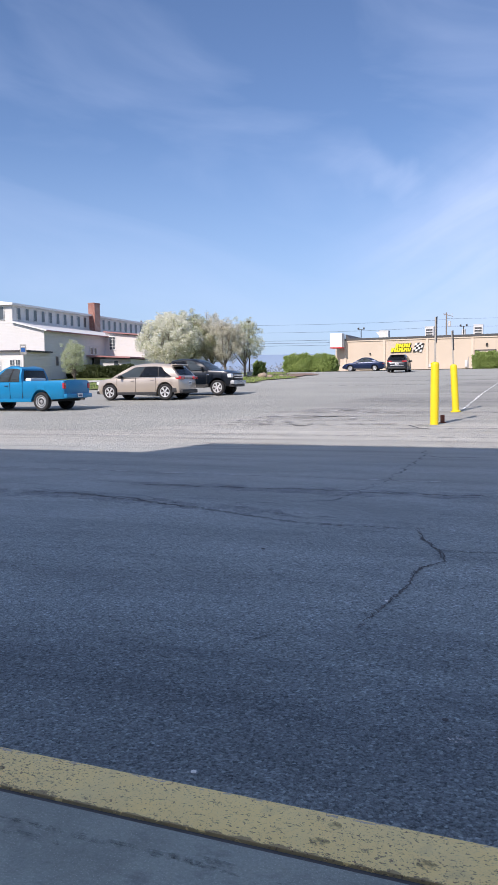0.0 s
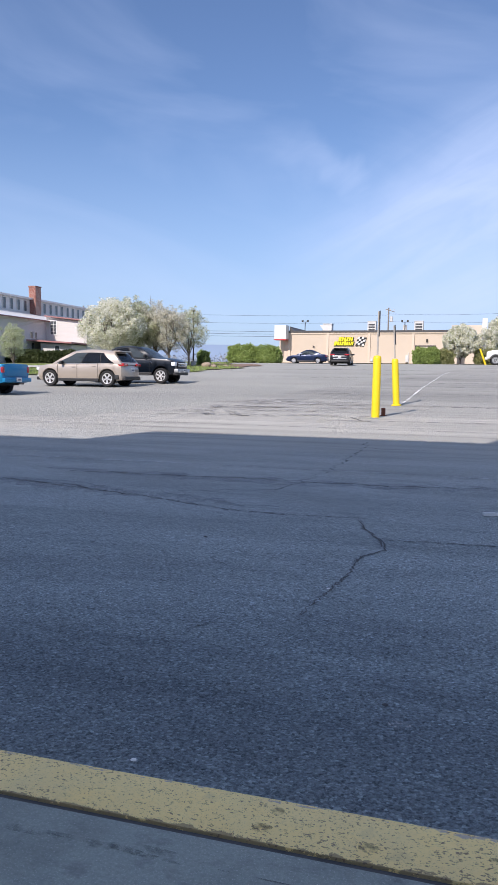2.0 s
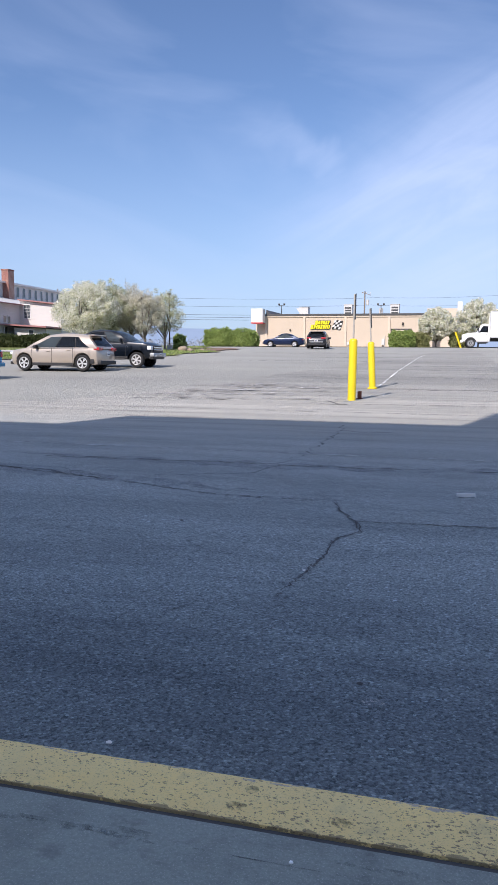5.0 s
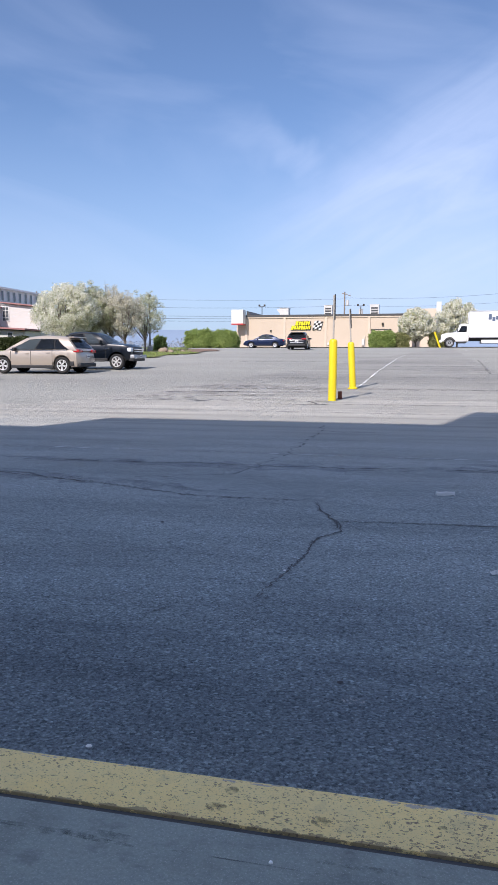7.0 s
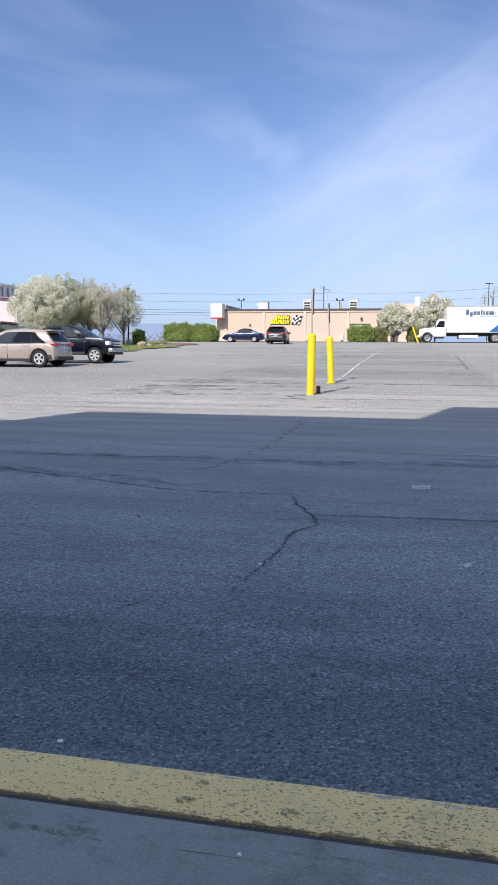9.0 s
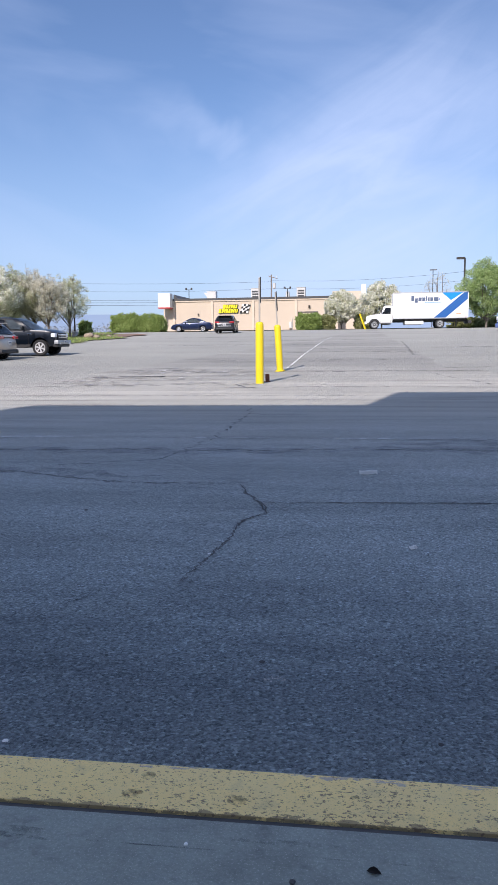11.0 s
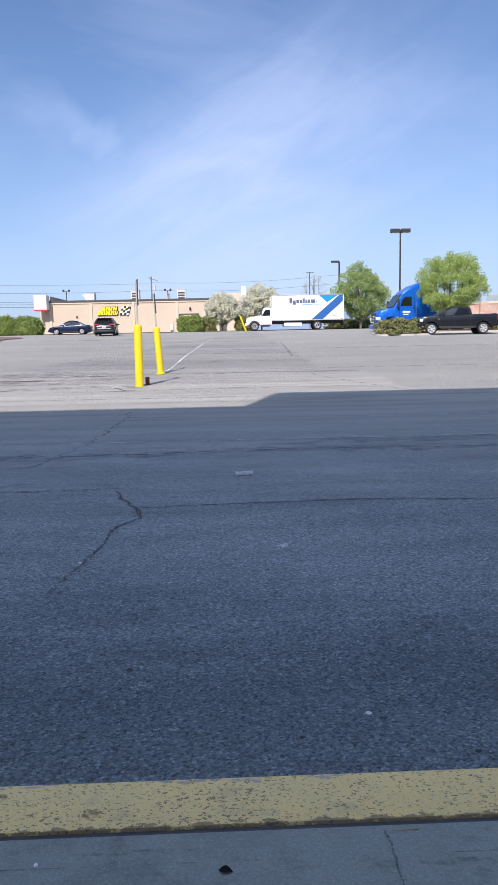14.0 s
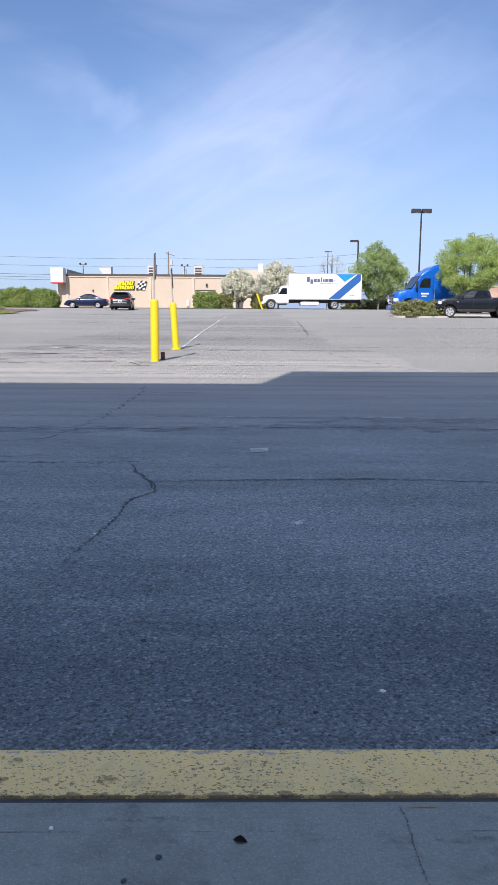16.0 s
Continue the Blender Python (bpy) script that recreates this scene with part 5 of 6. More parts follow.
    # chimney
    c = part("chimney", boxed((xc + 0.36, 77.0, 9.3), (0.92, 1.2, 3.8), bevel=0.02), BRICK, e, "red brick chimney")
    part("chimney_cap", boxed((xc + 0.36, 77.0, 11.22), (1.0, 1.3, 0.16), bevel=0.02), BRICK, c)


works_building()


def brick_building():
    e = empty("brick_building", pose(0, 0, 0), "low red brick building with a pale glazed roof", "building")
    part("wall", boxed((38.5, 84, 2.6), (26, 14, 4.2)), PINKBRICK, e)
    for x in (27.8, 32.6, 37.4):
        part("pier", boxed((x, 76.85, 2.7), (0.7, 0.4, 4.4), bevel=0.03), PINKBRICK, e)
    part("parapet", boxed((38.5, 84, 4.8), (26.2, 14.2, 0.22)), STUCCO2, e, "pale coping")
    part("roof_light", prism(bmesh.new(), [(31.2, 4.9), (31.5, 5.95), (36.8, 5.95), (37.2, 4.9)], 80, 86), ROOFLIGHT, e, "pale green-white roof light")
    for x in (31.6, 32.6, 33.6, 34.6, 35.6, 36.6):
        part("glazing_bar", boxed((x, 79.97, 5.42), (0.07, 0.05, 1.0)), WHITETRIM, e)


brick_building()


# ---- trees and planting ----
def leaf_quads(centres, rng, per, spread, size, flat=0.0):
    n = len(centres) * per
    c = np.repeat(np.array(centres), per, axis=0) + np.clip(rng.normal(0, 1, (n, 3)), -1.4, 1.4) * spread
    a, b = rng.normal(0, 1, (n, 3)), rng.normal(0, 1, (n, 3))
    if flat:
        a[:, 2] *= 1 - flat
        b[:, 2] *= 1 - flat
    a /= np.linalg.norm(a, axis=1)[:, None]
    b -= a * (a * b).sum(1)[:, None]
    b /= np.linalg.norm(b, axis=1)[:, None]
    s = size * rng.uniform(0.55, 1.3, (n, 1))
    a, b = a * s, b * s * 0.62
    v = np.stack([c - a, c - b * 0.9, c + a, c + b], axis=1).reshape(-1, 3)
    f = np.arange(4 * n).reshape(-1, 4)
    return v, f


def tree(name, x, y, height, radius, trunk, mat, label, seed, clumps=110, per=42, leaf=0.10, shape="egg", spread=0.24, group="", zoff=0.0, gaps=0.0):
    """A tapered trunk with forking limbs, and a crown of leaf clumps with an uneven outline."""
    rng = np.random.default_rng(seed)
    z0 = ground_z(x, y) + zoff
    e = empty(name, pose(x, y, z0), label, "tree", group)
    bm = bmesh.new()
    r0 = 0.019 * height
    rod(bm, (0, 0, -0.15), (0.03, 0, trunk), r0, r0 * 0.8, 9)
    tips = []
    limbs = 9
    for k in range(limbs):
        a = 2 * math.pi * (k / limbs + rng.uniform(-0.04, 0.04))
        zs = trunk * rng.uniform(0.75, 1.1)
        out = radius * rng.uniform(0.45, 0.8) * (0.3 if k % 3 == 0 else 1)
        top = trunk + (height - trunk) * (rng.uniform(0.72, 0.92) if k % 3 == 0 else rng.uniform(0.35, 0.75))
        p0, p2 = Vector((0, 0, zs)), Vector((math.cos(a) * out, math.sin(a) * out, top))
        p1 = p0.lerp(p2, 0.5) + Vector((math.cos(a), math.sin(a), -0.3)) * 0.12 * radius
        rod(bm, p0, p1, r0 * 0.5, r0 * 0.36, 6)
        rod(bm, p1, p2, r0 * 0.36, r0 * 0.12, 6)
        for j in range(4):
            q0 = p1.lerp(p2, rng.uniform(0, 0.9))
            d = Vector((math.cos(a), math.sin(a), 0)) * rng.uniform(0, 0.5) * radius + Vector(rng.normal(0, 0.3, 3)) * radius + Vector((0, 0, 0.25 * radius))
            if math.hypot(q0.x + 0.6 * d.x, q0.y + 0.6 * d.y) > 0.95 * radius:
                d *= 0.45
            rod(bm, q0, q0 + d * 0.75, r0 * 0.18, r0 * 0.05, 5)
            tips.append(q0 + d * 0.6)
    part("trunk", bm, BARK, e, "grey-brown trunk and forking limbs", True)
    cs = []
    zc, zh = (trunk * 0.85 + height) / 2, (height - trunk * 0.85) / 2
    lob = [(rng.uniform(0, 2 * math.pi), rng.uniform(-0.6, 0.9), rng.uniform(0.06, 0.16)) for _ in range(9)]
    while len(cs) < clumps:
        v = rng.normal(0, 1, 3)
        v /= np.linalg.norm(v)
        r = rng.uniform(0.35, 1.0) ** 0.5
        az = math.atan2(v[1], v[0])
        bump = sum(h * math.exp(-3 * (1 - math.cos(az - a0)) - 4 * (v[2] - b0) ** 2) for a0, b0, h in lob)
        r *= 0.80 + bump
        wide = 1.0
        if shape == "egg":
            wide = 1.05 - 0.35 * max(0, v[2]) ** 1.5
        p = np.array([v[0] * r * radius * wide, v[1] * r * radius * wide, zc + v[2] * r * zh])
        if gaps and noise.noise(Vector(p) * (1.4 / radius) * 1.6 + Vector((seed, 0, 0))) < gaps - 0.5:
            if rng.uniform() < 0.75:
                continue
        cs.append(p)
    cs += [np.array(t) for t in tips if abs(t.z) < height and math.hypot(t.x, t.y) < 0.95 * radius]
    v, f = leaf_quads(cs, rng, per, spread * radius / 2.5, leaf)
    ob = new("crown", mesh_from("crown", v, f.tolist(), mat))
    ob.parent = e
    ob["label"] = "uneven crown of many small leaves and blossoms"
    return e


row = "row of flowering pears by the lot"
tree("flowering_tree", -27.55, 53.6, 6.0, 2.75, 1.1, BLOSSOM, "flowering pear tree thick with white blossom on the lawn", 3, 280, 140, 0.060, group=row, spread=0.17)
tree("flowering_tree", -27.15, 56.8, 6.3, 2.1, 1.3, PALEBLOOM, "flowering pear tree with fading blossom and new green leaf", 5, 220, 110, 0.055, group=row, gaps=0.12, spread=0.18)
tree("flowering_tree", -25.7, 57.9, 5.95, 2.0, 1.2, FADING, "flowering pear tree with thin fading blossom", 8, 190, 80, 0.050, group=row, gaps=0.22, spread=0.185)
tree("flowering_tree", -24.1, 57.2, 5.45, 2.0, 1.2, FADING, "flowering pear tree with sparse blossom and bare limbs", 11, 190, 75, 0.050, group=row, gaps=0.25, spread=0.185)
tree("flowering_tree", -23.2, 59.6, 5.4, 1.8, 1.2, PALEBLOOM, "flowering pear tree with sparse blossom beside a lamp post", 14, 140, 70, 0.050, group=row, gaps=0.30, spread=0.19)
tree("young_tree", -29.5, 42.6, 3.65, 0.9, 0.75, PALELEAF, "small young tree with pale green new leaves on the lawn", 17, 120, 90, 0.03, gaps=0.2)
tree("flowering_tree", -0.1, 82.5, 4.6, 2.25, 0.6, BLOSSOM, "rounded flowering pear tree in white blossom by the shop", 21, 260, 110, 0.085, group="flowering pears beside the shop", spread=0.175)
tree("flowering_tree", 4.5, 85.2, 5.7, 2.6, 0.6, BLOSSOM, "tall flowering pear tree in white blossom behind the truck", 24, 260, 110, 0.085, group="flowering pears beside the shop", spread=0.175)
tree("leafy_tree", 15.05, 79.0, 6.9, 3.05, 0.7, DEEP, "broad green tree with dense spring leaf", 27, 300, 120, 0.075, shape="egg", spread=0.18, gaps=0.1)
tree("leafy_tree", 18.2, 57.3, 6.4, 2.95, 1.15, SPRING, "bright green spring tree on a planted parking island", 31, 270, 150, 0.058, shape="round", spread=0.17, gaps=0.34)
tree("flowering_tree", 31.0, 66.0, 4.6, 2.0, 1.2, FADING, "pale flowering tree at the edge of the lot", 35, 100, 50, 0.07, spread=0.26)
tree("bare_tree", 12.2, 96.0, 8.0, 2.2, 1.4, FADING, "thin bare tree with few new leaves", 38, 50, 16, 0.07, gaps=0.5)


def hedge(name, x0, x1, y, depth, h, mat, label, seed, rag=0.12, leaf=0.085, cat="hedge", lean=0.0, n=4200):
    """A clipped bush: a dark twiggy core under a skin of leaves."""
    rng = np.random.default_rng(seed)
    cx, w = (x0 + x1) / 2, (x1 - x0) / 2
    z0 = ground_z(cx, y)
    e = empty(name, pose(cx, y, z0), label, cat)
    bm = bmesh.new()
    bmesh.ops.create_icosphere(bm, subdivisions=3, radius=1.0)
    for v in bm.verts:
        k = 0.88 + 0.10 * noise.noise(v.co * 2.5 + Vector((seed, 0, 0)))
        v.co = Vector((v.co.x * w * k, v.co.y * depth / 2 * k, max(-0.02, (v.co.z * 0.62 + 0.36) * h * k)))
    part("core", bm, mat, e, "dense inner foliage", True)
    pts = []
    while len(pts) < n:
        v = rng.normal(0, 1, 3)
        v /= np.linalg.norm(v)
        p = np.sign(v) * np.abs(v) ** 0.72
        k = 1.0 + rag * noise.noise(Vector(v) * 3.0 + Vector((seed, 2, 0))) * 2 + rng.uniform(-0.12, 0.04)
        z = (p[2] * 0.55 + 0.42) * h * k
        if z < 0:
            z = rng.uniform(0, 0.3) * h
        pts.append((p[0] * w * k, p[1] * depth / 2 * k, z))
    v, f = leaf_quads(pts, rng, 4, 0.07, leaf)
    ob = new("foliage", mesh_from("foliage", v, f.tolist(), mat))
    ob.parent = e
    return e


hedge("hedge", -26.6, -23.2, 82.0, 2.4, 2.05, HEDGEGREEN, "rounded clipped green hedge at the lot edge", 1)
hedge("hedge", -23.9, -20.4, 82.3, 2.4, 1.95, HEDGEGREEN, "rounded clipped green hedge at the lot edge", 2)
hedge("bush", -5.0, -2.3, 80.3, 2.2, 1.75, HEDGEGREEN, "rounded green bush in front of the shop door", 4, cat="bush")
hedge("bush", -2.6, -0.9, 81.2, 1.6, 1.35, JUNIPER, "brownish-green shrub by the shop", 5, 0.3, cat="bush")
hedge("bush", 1.5, 3.2, 82.4, 1.8, 1.5, JUNIPER, "low brownish-green shrub beside a yellow post", 6, 0.25, cat="bush")
hedge("bush", -23.7, -22.75, 63.5, 1.0, 1.3, HEDGEGREEN, "small green bush by the lamp post", 7, 0.2, cat="bush", n=1400)
hedge("juniper", 11.7, 14.5, 52.7, 2.3, 0.95, JUNIPER, "low spreading juniper on the planted island", 9, 0.35, 0.09, "bush")
hedge("juniper", 20.5, 25.5, 58.0, 2.0, 0.85, JUNIPER, "low spreading juniper along the island", 10, 0.35, 0.10, "bush")
hedge("juniper", 13.0, 19.5, 86.0, 2.0, 1.0, JUNIPER, "low hedge along the far verge", 11, 0.3, 0.12, "hedge")
hedge("hedge", -47.5, -37.5, 66.5, 2.0, 1.35, DARKHEDGE, "low dark hedge in front of the works", 12, 0.1, 0.13)

# ---- lawns, verges, islands ----
def lawn_left(x, y):
    edge = np.interp(y, [38.0, 41.0, 46.0, 56.0, 60.0, 66.0, 77.6, 90.0], [-29.0, -19.5, -18.3, -17.6, -18.9, -21.0, -25.6, -30.0])
    return x < edge + 0.5 * math.sin(y * 0.7)


sheet("lawn", -120, -15, 38.5, 90, 210, 104, 0.06, LAWN, "patchy spring lawn beside the parking lot", "grass", inside=lawn_left)
sheet("verge", -60, 60, 82.5, 100, 60, 18, 0.07, LAWN, "grass verge along the far edge of the lot", "grass")
sheet("soil_bed", -28.0, -16.0, 57.5, 72, 48, 40, 0.066, MULCH, "bare red-brown soil at the edge of the lawn", "soil", inside=lambda x, y: (x + 22.0 + 0.25 * (y - 64)) ** 2 / 16 + (y - 64) ** 2 / 36 < 1 + 0.2 * math.sin(x * 2.1 + y))
sheet("lane", -90, -27, 51.5, 56.0, 60, 8, 0.10, KERBSTONE, "pale narrow lane across the lawn", "lane")
rng = np.random.default_rng(77)
blades, bf = [], []
for _ in range(9000):
    y = rng.uniform(39, 75)
    x = rng.uniform(-38, -16.5)
    if lawn_left(x, y) and not (x < -26.5 and 51 < y < 56.5):
        z, h, a = ground_z(x, y) + 0.05, rng.uniform(0.05, 0.16), rng.uniform(0, 6.28)
        k = len(blades)
        dx, dy = math.cos(a) * 0.05, math.sin(a) * 0.05
        blades += [(x - dx, y - dy, z), (x + dx, y + dy, z), (x + rng.normal(0, 0.03), y + rng.normal(0, 0.03), z + h)]
        bf.append((k, k + 1, k + 2))
tagged(new("grass_tufts", mesh_from("grass_tufts", blades, bf, HEDGEGREEN)), "loose tufts of spring grass on the lawn", "grass", kind="stuff")


def island(x, y, w, d, label):
    e = empty("parking_island", pose(x, y, ground_z(x, y)), label, "island", kind="structure")
    for nm, mat, gw, z in (("island_kerb", KERBSTONE, 0.0, 0.13), ("island_soil", MULCH, 0.18, 0.16)):
        bm = bmesh.new()
        bmesh.ops.create_circle(bm, cap_ends=True, segments=40, radius=1.0)
        for v in bm.verts:
            s = abs(v.co.x) ** 0.5 * (1 if v.co.x > 0 else -1), abs(v.co.y) ** 0.5 * (1 if v.co.y > 0 else -1)
            v.co = Vector((s[0] * (w / 2 - gw), s[1] * (d / 2 - gw), z + 0.04 * s[1] * d / 2))
        r = bmesh.ops.extrude_face_region(bm, geom=bm.faces[:])
        bmesh.ops.translate(bm, verts=[g for g in r["geom"] if isinstance(g, bmesh.types.BMVert)], vec=(0, 0, -0.4))
        part(nm, bm, mat, e)


island(13.4, 53.0, 4.4, 3.2, "kerbed parking island with bark mulch and low juniper")
island(20.2, 57.6, 13.0, 3.4, "kerbed parking island planted with a tree")


def boulder(x, y, r, seed):
    bm = bmesh.new()
    bmesh.ops.create_icosphere(bm, subdivisions=3, radius=r)
    for v in bm.verts:
        v.co *= 1 + 0.22 * noise.noise(v.co * 2.2 / r + Vector((seed, 0, 0)))
        v.co.z *= 0.62
    tagged(part("boulder", bm, ROCK, smooth=True, m=pose(x, y, ground_z(x, y) + r * 0.35)), "tan rounded landscape boulder on bare soil", "rock", "boulders at the lawn edge")


for bx, by, br in ((-21.1, 58.5, 0.45), (-20.2, 57.8, 0.28), (-19.5, 58.9, 0.22)):
    boulder(bx, by, br, bx)

# ---- posts, lamps, signs ----
def bollard_sign(x, y, h, post_h, lean, plate_h, cap, label):
    e = empty("bollard", pose(x, y, ground_z(x, y), 0, lean, 0), label, "bollard", "yellow bollards with sign posts")
    bm = lathe(bmesh.new(), [(0.101, -0.1), (0.101, h - 0.07), (0.094, h - 0.03), (0.07, h - 0.006), (0.034, h + 0.004)], 28, "Z")
    part("sleeve", bm, BOLLARD, e, "smooth yellow plastic sleeve", True)
    part("post", boxed((0, 0, (h + post_h) / 2 - 0.1), (0.042, 0.03, post_h - h + 0.2), bevel=0.008), GALV, e, "thin galvanised sign post")
    part("sign_plate", boxed((0.012, -0.03, post_h - plate_h / 2), (0.012, 0.31, plate_h), bevel=0.003), SIGNBACK, e, "sign plate seen edge-on", m=pose(0, 0, 0, 0, 0, 14))
    if cap is not None:
        part("collar", lathe(bmesh.new(), [(0.15, 0.0), (0.15, 0.03), (0.108, 0.05)], 24, "Z"), cap, e, "base ring", True)
    return e


bollard_sign(-1.94, 17.2, 1.52, 2.60, 0.4, 0.62, None, "tall yellow bollard carrying a thin sign post")
bollard_sign(-1.80, 21.55, 1.42, 2.42, -3.2, 0.58, BOLLARD, "leaning yellow bollard carrying a thin sign post")
stub = empty("post_stub", pose(-1.80, 17.75, ground_z(-1.8, 17.75)), "rusty cut-off steel post stub beside the bollard", "post")
part("stub", boxed((0, 0, 0.09), (0.10, 0.08, 0.22), bevel=0.01), RUST, stub)
part("stub_flange", boxed((0, 0, 0.005), (0.16, 0.14, 0.02)), RUST, stub)


def lot_lamp(x, y, top, heads, label, thin=0.075, gap=0.75, head=(0.95, 0.42, 0.24)):
    z = ground_z(x, y)
    e = empty("lot_lamp", pose(x, y, z), label, "lamp post", "parking lot lamps")
    h = top - z
    part("pole", rod(bmesh.new(), (0, 0, 0), (0, 0, h), thin * 1.25, thin, 10), LAMPMETAL, e, smooth=True)
    part("base", rod(bmesh.new(), (0, 0, -0.1), (0, 0, 0.5), 0.26, n=16), KERBSTONE, e)
    for s in heads:
        hd = part("lamp_head", boxed((s * gap, 0, h - 0.02), head, bevel=0.03), LAMPMETAL, e)
        part("arm", rod(bmesh.new(), (0, 0, h), (s * 0.4, 0, h), 0.04), LAMPMETAL, e)
        part("lens", boxed((s * gap, 0, h - head[2] / 2 - 0.03), (head[0] * 0.74, head[1] * 0.76, 0.03)), LENS, hd)
    return e


lot_lamp(17.2, 70.0, 11.4, (1, -1), "tall dark twin-headed parking lot lamp behind the lorry", 0.07, 0.50, (0.86, 0.5, 0.36))
lot_lamp(14.6, 91.0, 10.85, (-1,), "dark single-headed parking lot lamp", 0.10, 0.5)
lot_lamp(13.1, 110.0, 11.3, (0.6, -0.4), "thin far lamp post with a slanting arm", 0.055, 0.5, (0.55, 0.3, 0.12))
lot_lamp(-23.45, 61.5, 6.75, (-0.1,), "dark lamp post among the flowering trees", 0.055, 0.3, (0.36, 0.30, 0.20))


def parking_sign(x, y, h):
    e = empty("parking_sign", pose(x, y, ground_z(x, y)), "white and blue reserved-parking sign on a thin post", "sign")
    part("post", rod(bmesh.new(), (0, 0, 0), (0, 0, h), 0.03), GALV, e)
    p = part("plate", boxed((0, -0.03, h - 0.24), (0.31, 0.012, 0.50), bevel=0.004), GALV, e, m=pose(0, 0, 0, 0, 0, 30))
    part("panel", boxed((0, -0.042, h - 0.26), (0.20, 0.01, 0.20)), STRIPEBLUE, p, "blue symbol panel")
    part("panel", boxed((0, -0.042, h - 0.10), (0.22, 0.01, 0.06)), WHITEPANEL, p, "white bar")


parking_sign(-23.5, 29.4, 2.76)

e = empty("yellow_post", pose(2.5, 80.1, ground_z(2.5, 80.1), 0, -20, 0), "leaning yellow guard post by the truck", "post")
part("pipe", rod(bmesh.new(), (0, 0, -0.1), (0, 0, 1.75), 0.10), BOLLARD, e, smooth=True)
e = empty("pylon", pose(3.3, 118, ground_z(3, 118)), "slim white pylon standing behind the trees", "pylon")
part("column", boxed((0, 0, 3.75), (0.75, 0.5, 7.7), bevel=0.04), WHITEPANEL, e)


def utility_pole(x, y, top, label):
    z = ground_z(x, y)
    e = empty("utility_pole", pose(x, y, z), label, "utility pole")
    h = top - z
    part("pole", rod(bmesh.new(), (0, 0, -0.2), (0, 0, h), 0.17, 0.12), WOODPOLE, e)
    part("cross_arm", boxed((0.3, 0, h - 0.5), (1.8, 0.12, 0.12), tilt=Matrix.Rotation(radians(18), 4, "Y")), WOODPOLE, e)
    part("transformer", rod(bmesh.new(), (0.55, 0, h - 2.6), (0.55, 0, h - 1.6), 0.28), HVAC, e)
    for s in (-0.4, 0.3, 1.0):
        part("insulator", rod(bmesh.new(), (s, 0, h - 0.5), (s, 0, h - 0.2), 0.06), HVAC, e)


utility_pole(-13.4, 138, 13.7, "grey wooden utility pole with transformer behind the shop")
utility_pole(-66.0, 118, 13.0, "grey wooden utility pole beyond the works")
utility_pole(22.5, 118, 13.0, "grey wooden utility pole beyond the trees")


def cable(a, b, sag, r=0.03):
    """One sagging cable: a thin tube of six sides."""
    bm = bmesh.new()
    d = (Vector(b) - Vector(a)).normalized()
    side, up = d.cross(Vector((0, 0, 1))).normalized(), Vector((0, 0, 1))
    prev = None
    for i in range(25):
        t = i / 24
        p = Vector(a).lerp(Vector(b), t)
        p.z -= sag * 4 * t * (1 - t)
        ring = [bm.verts.new(p + side * r * math.cos(k * math.pi / 3) + up * r * math.sin(k * math.pi / 3)) for k in range(6)]
        if prev:
            for k in range(6):
                bm.faces.new((prev[k], prev[(k + 1) % 6], ring[(k + 1) % 6], ring[k]))
        prev = ring
    tagged(part("overhead_cable", bm, WIRE), "thin black overhead cable strung between poles", "cable", "overhead cables")


for z, s in ((12.2, 0.5), (10.9, 0.6), (9.1, 0.3), (8.7, 0.35), (8.2, 0.3)):
    cable((-66, 118, z), (-13.4, 138, z + 0.2), s, 0.02 if z > 10 else 0.028)
for z in (12.6, 11.2):
    cable((-13.4, 138, z), (22.5, 118, z - 0.6), 0.7, 0.018)

# ---- distance ----
def ridge(name, dist, base, amp, a0, a1, mat, label, seed, thick):
    bm = bmesh.new()
    prev = None
    for i in range(121):
        a = radians(a0 + (a1 - a0) * i / 120)
        h = base + amp * (noise.noise(Vector((i * 0.09, seed, 0))) + 0.4 * noise.noise(Vector((i * 0.35, seed, 3))))
        d = Vector((math.sin(a), math.cos(a), 0))
        c = [bm.verts.new(d * dist + Vector((0, 0, -30))), bm.verts.new(d * (dist + thick * 0.4) + Vector((0, 0, h * 0.6))), bm.verts.new(d * (dist + thick) + Vector((0, 0, h)))]
        if prev:
            for k in range(2):
                bm.faces.new((prev[k], c[k], c[k + 1], prev[k + 1]))
        prev = c
    tagged(part(name, bm, mat, smooth=True), label, "hill", kind="structure")


ridge("backdrop", 2600, 118, 22, -75, 75, HILL, "long hazy blue ridge far beyond the lot", 4, 300)
rng = np.random.default_rng(5)
cs = []
for i in range(420):
    x = rng.uniform(-78, -22)
    y = rng.uniform(150, 185)
    cs.append((x, y, 2.2 + rng.uniform(0, 1.0) * (2.4 + 1.6 * noise.noise(Vector((x * 0.08, 1, 0))))))
v, f = leaf_quads(cs, rng, 22, 0.8, 0.26)
tagged(new("far_woods", mesh_from("far_woods", v, f.tolist(), FARWOOD)), "thin hazy line of far bare woods", "trees", kind="stuff")

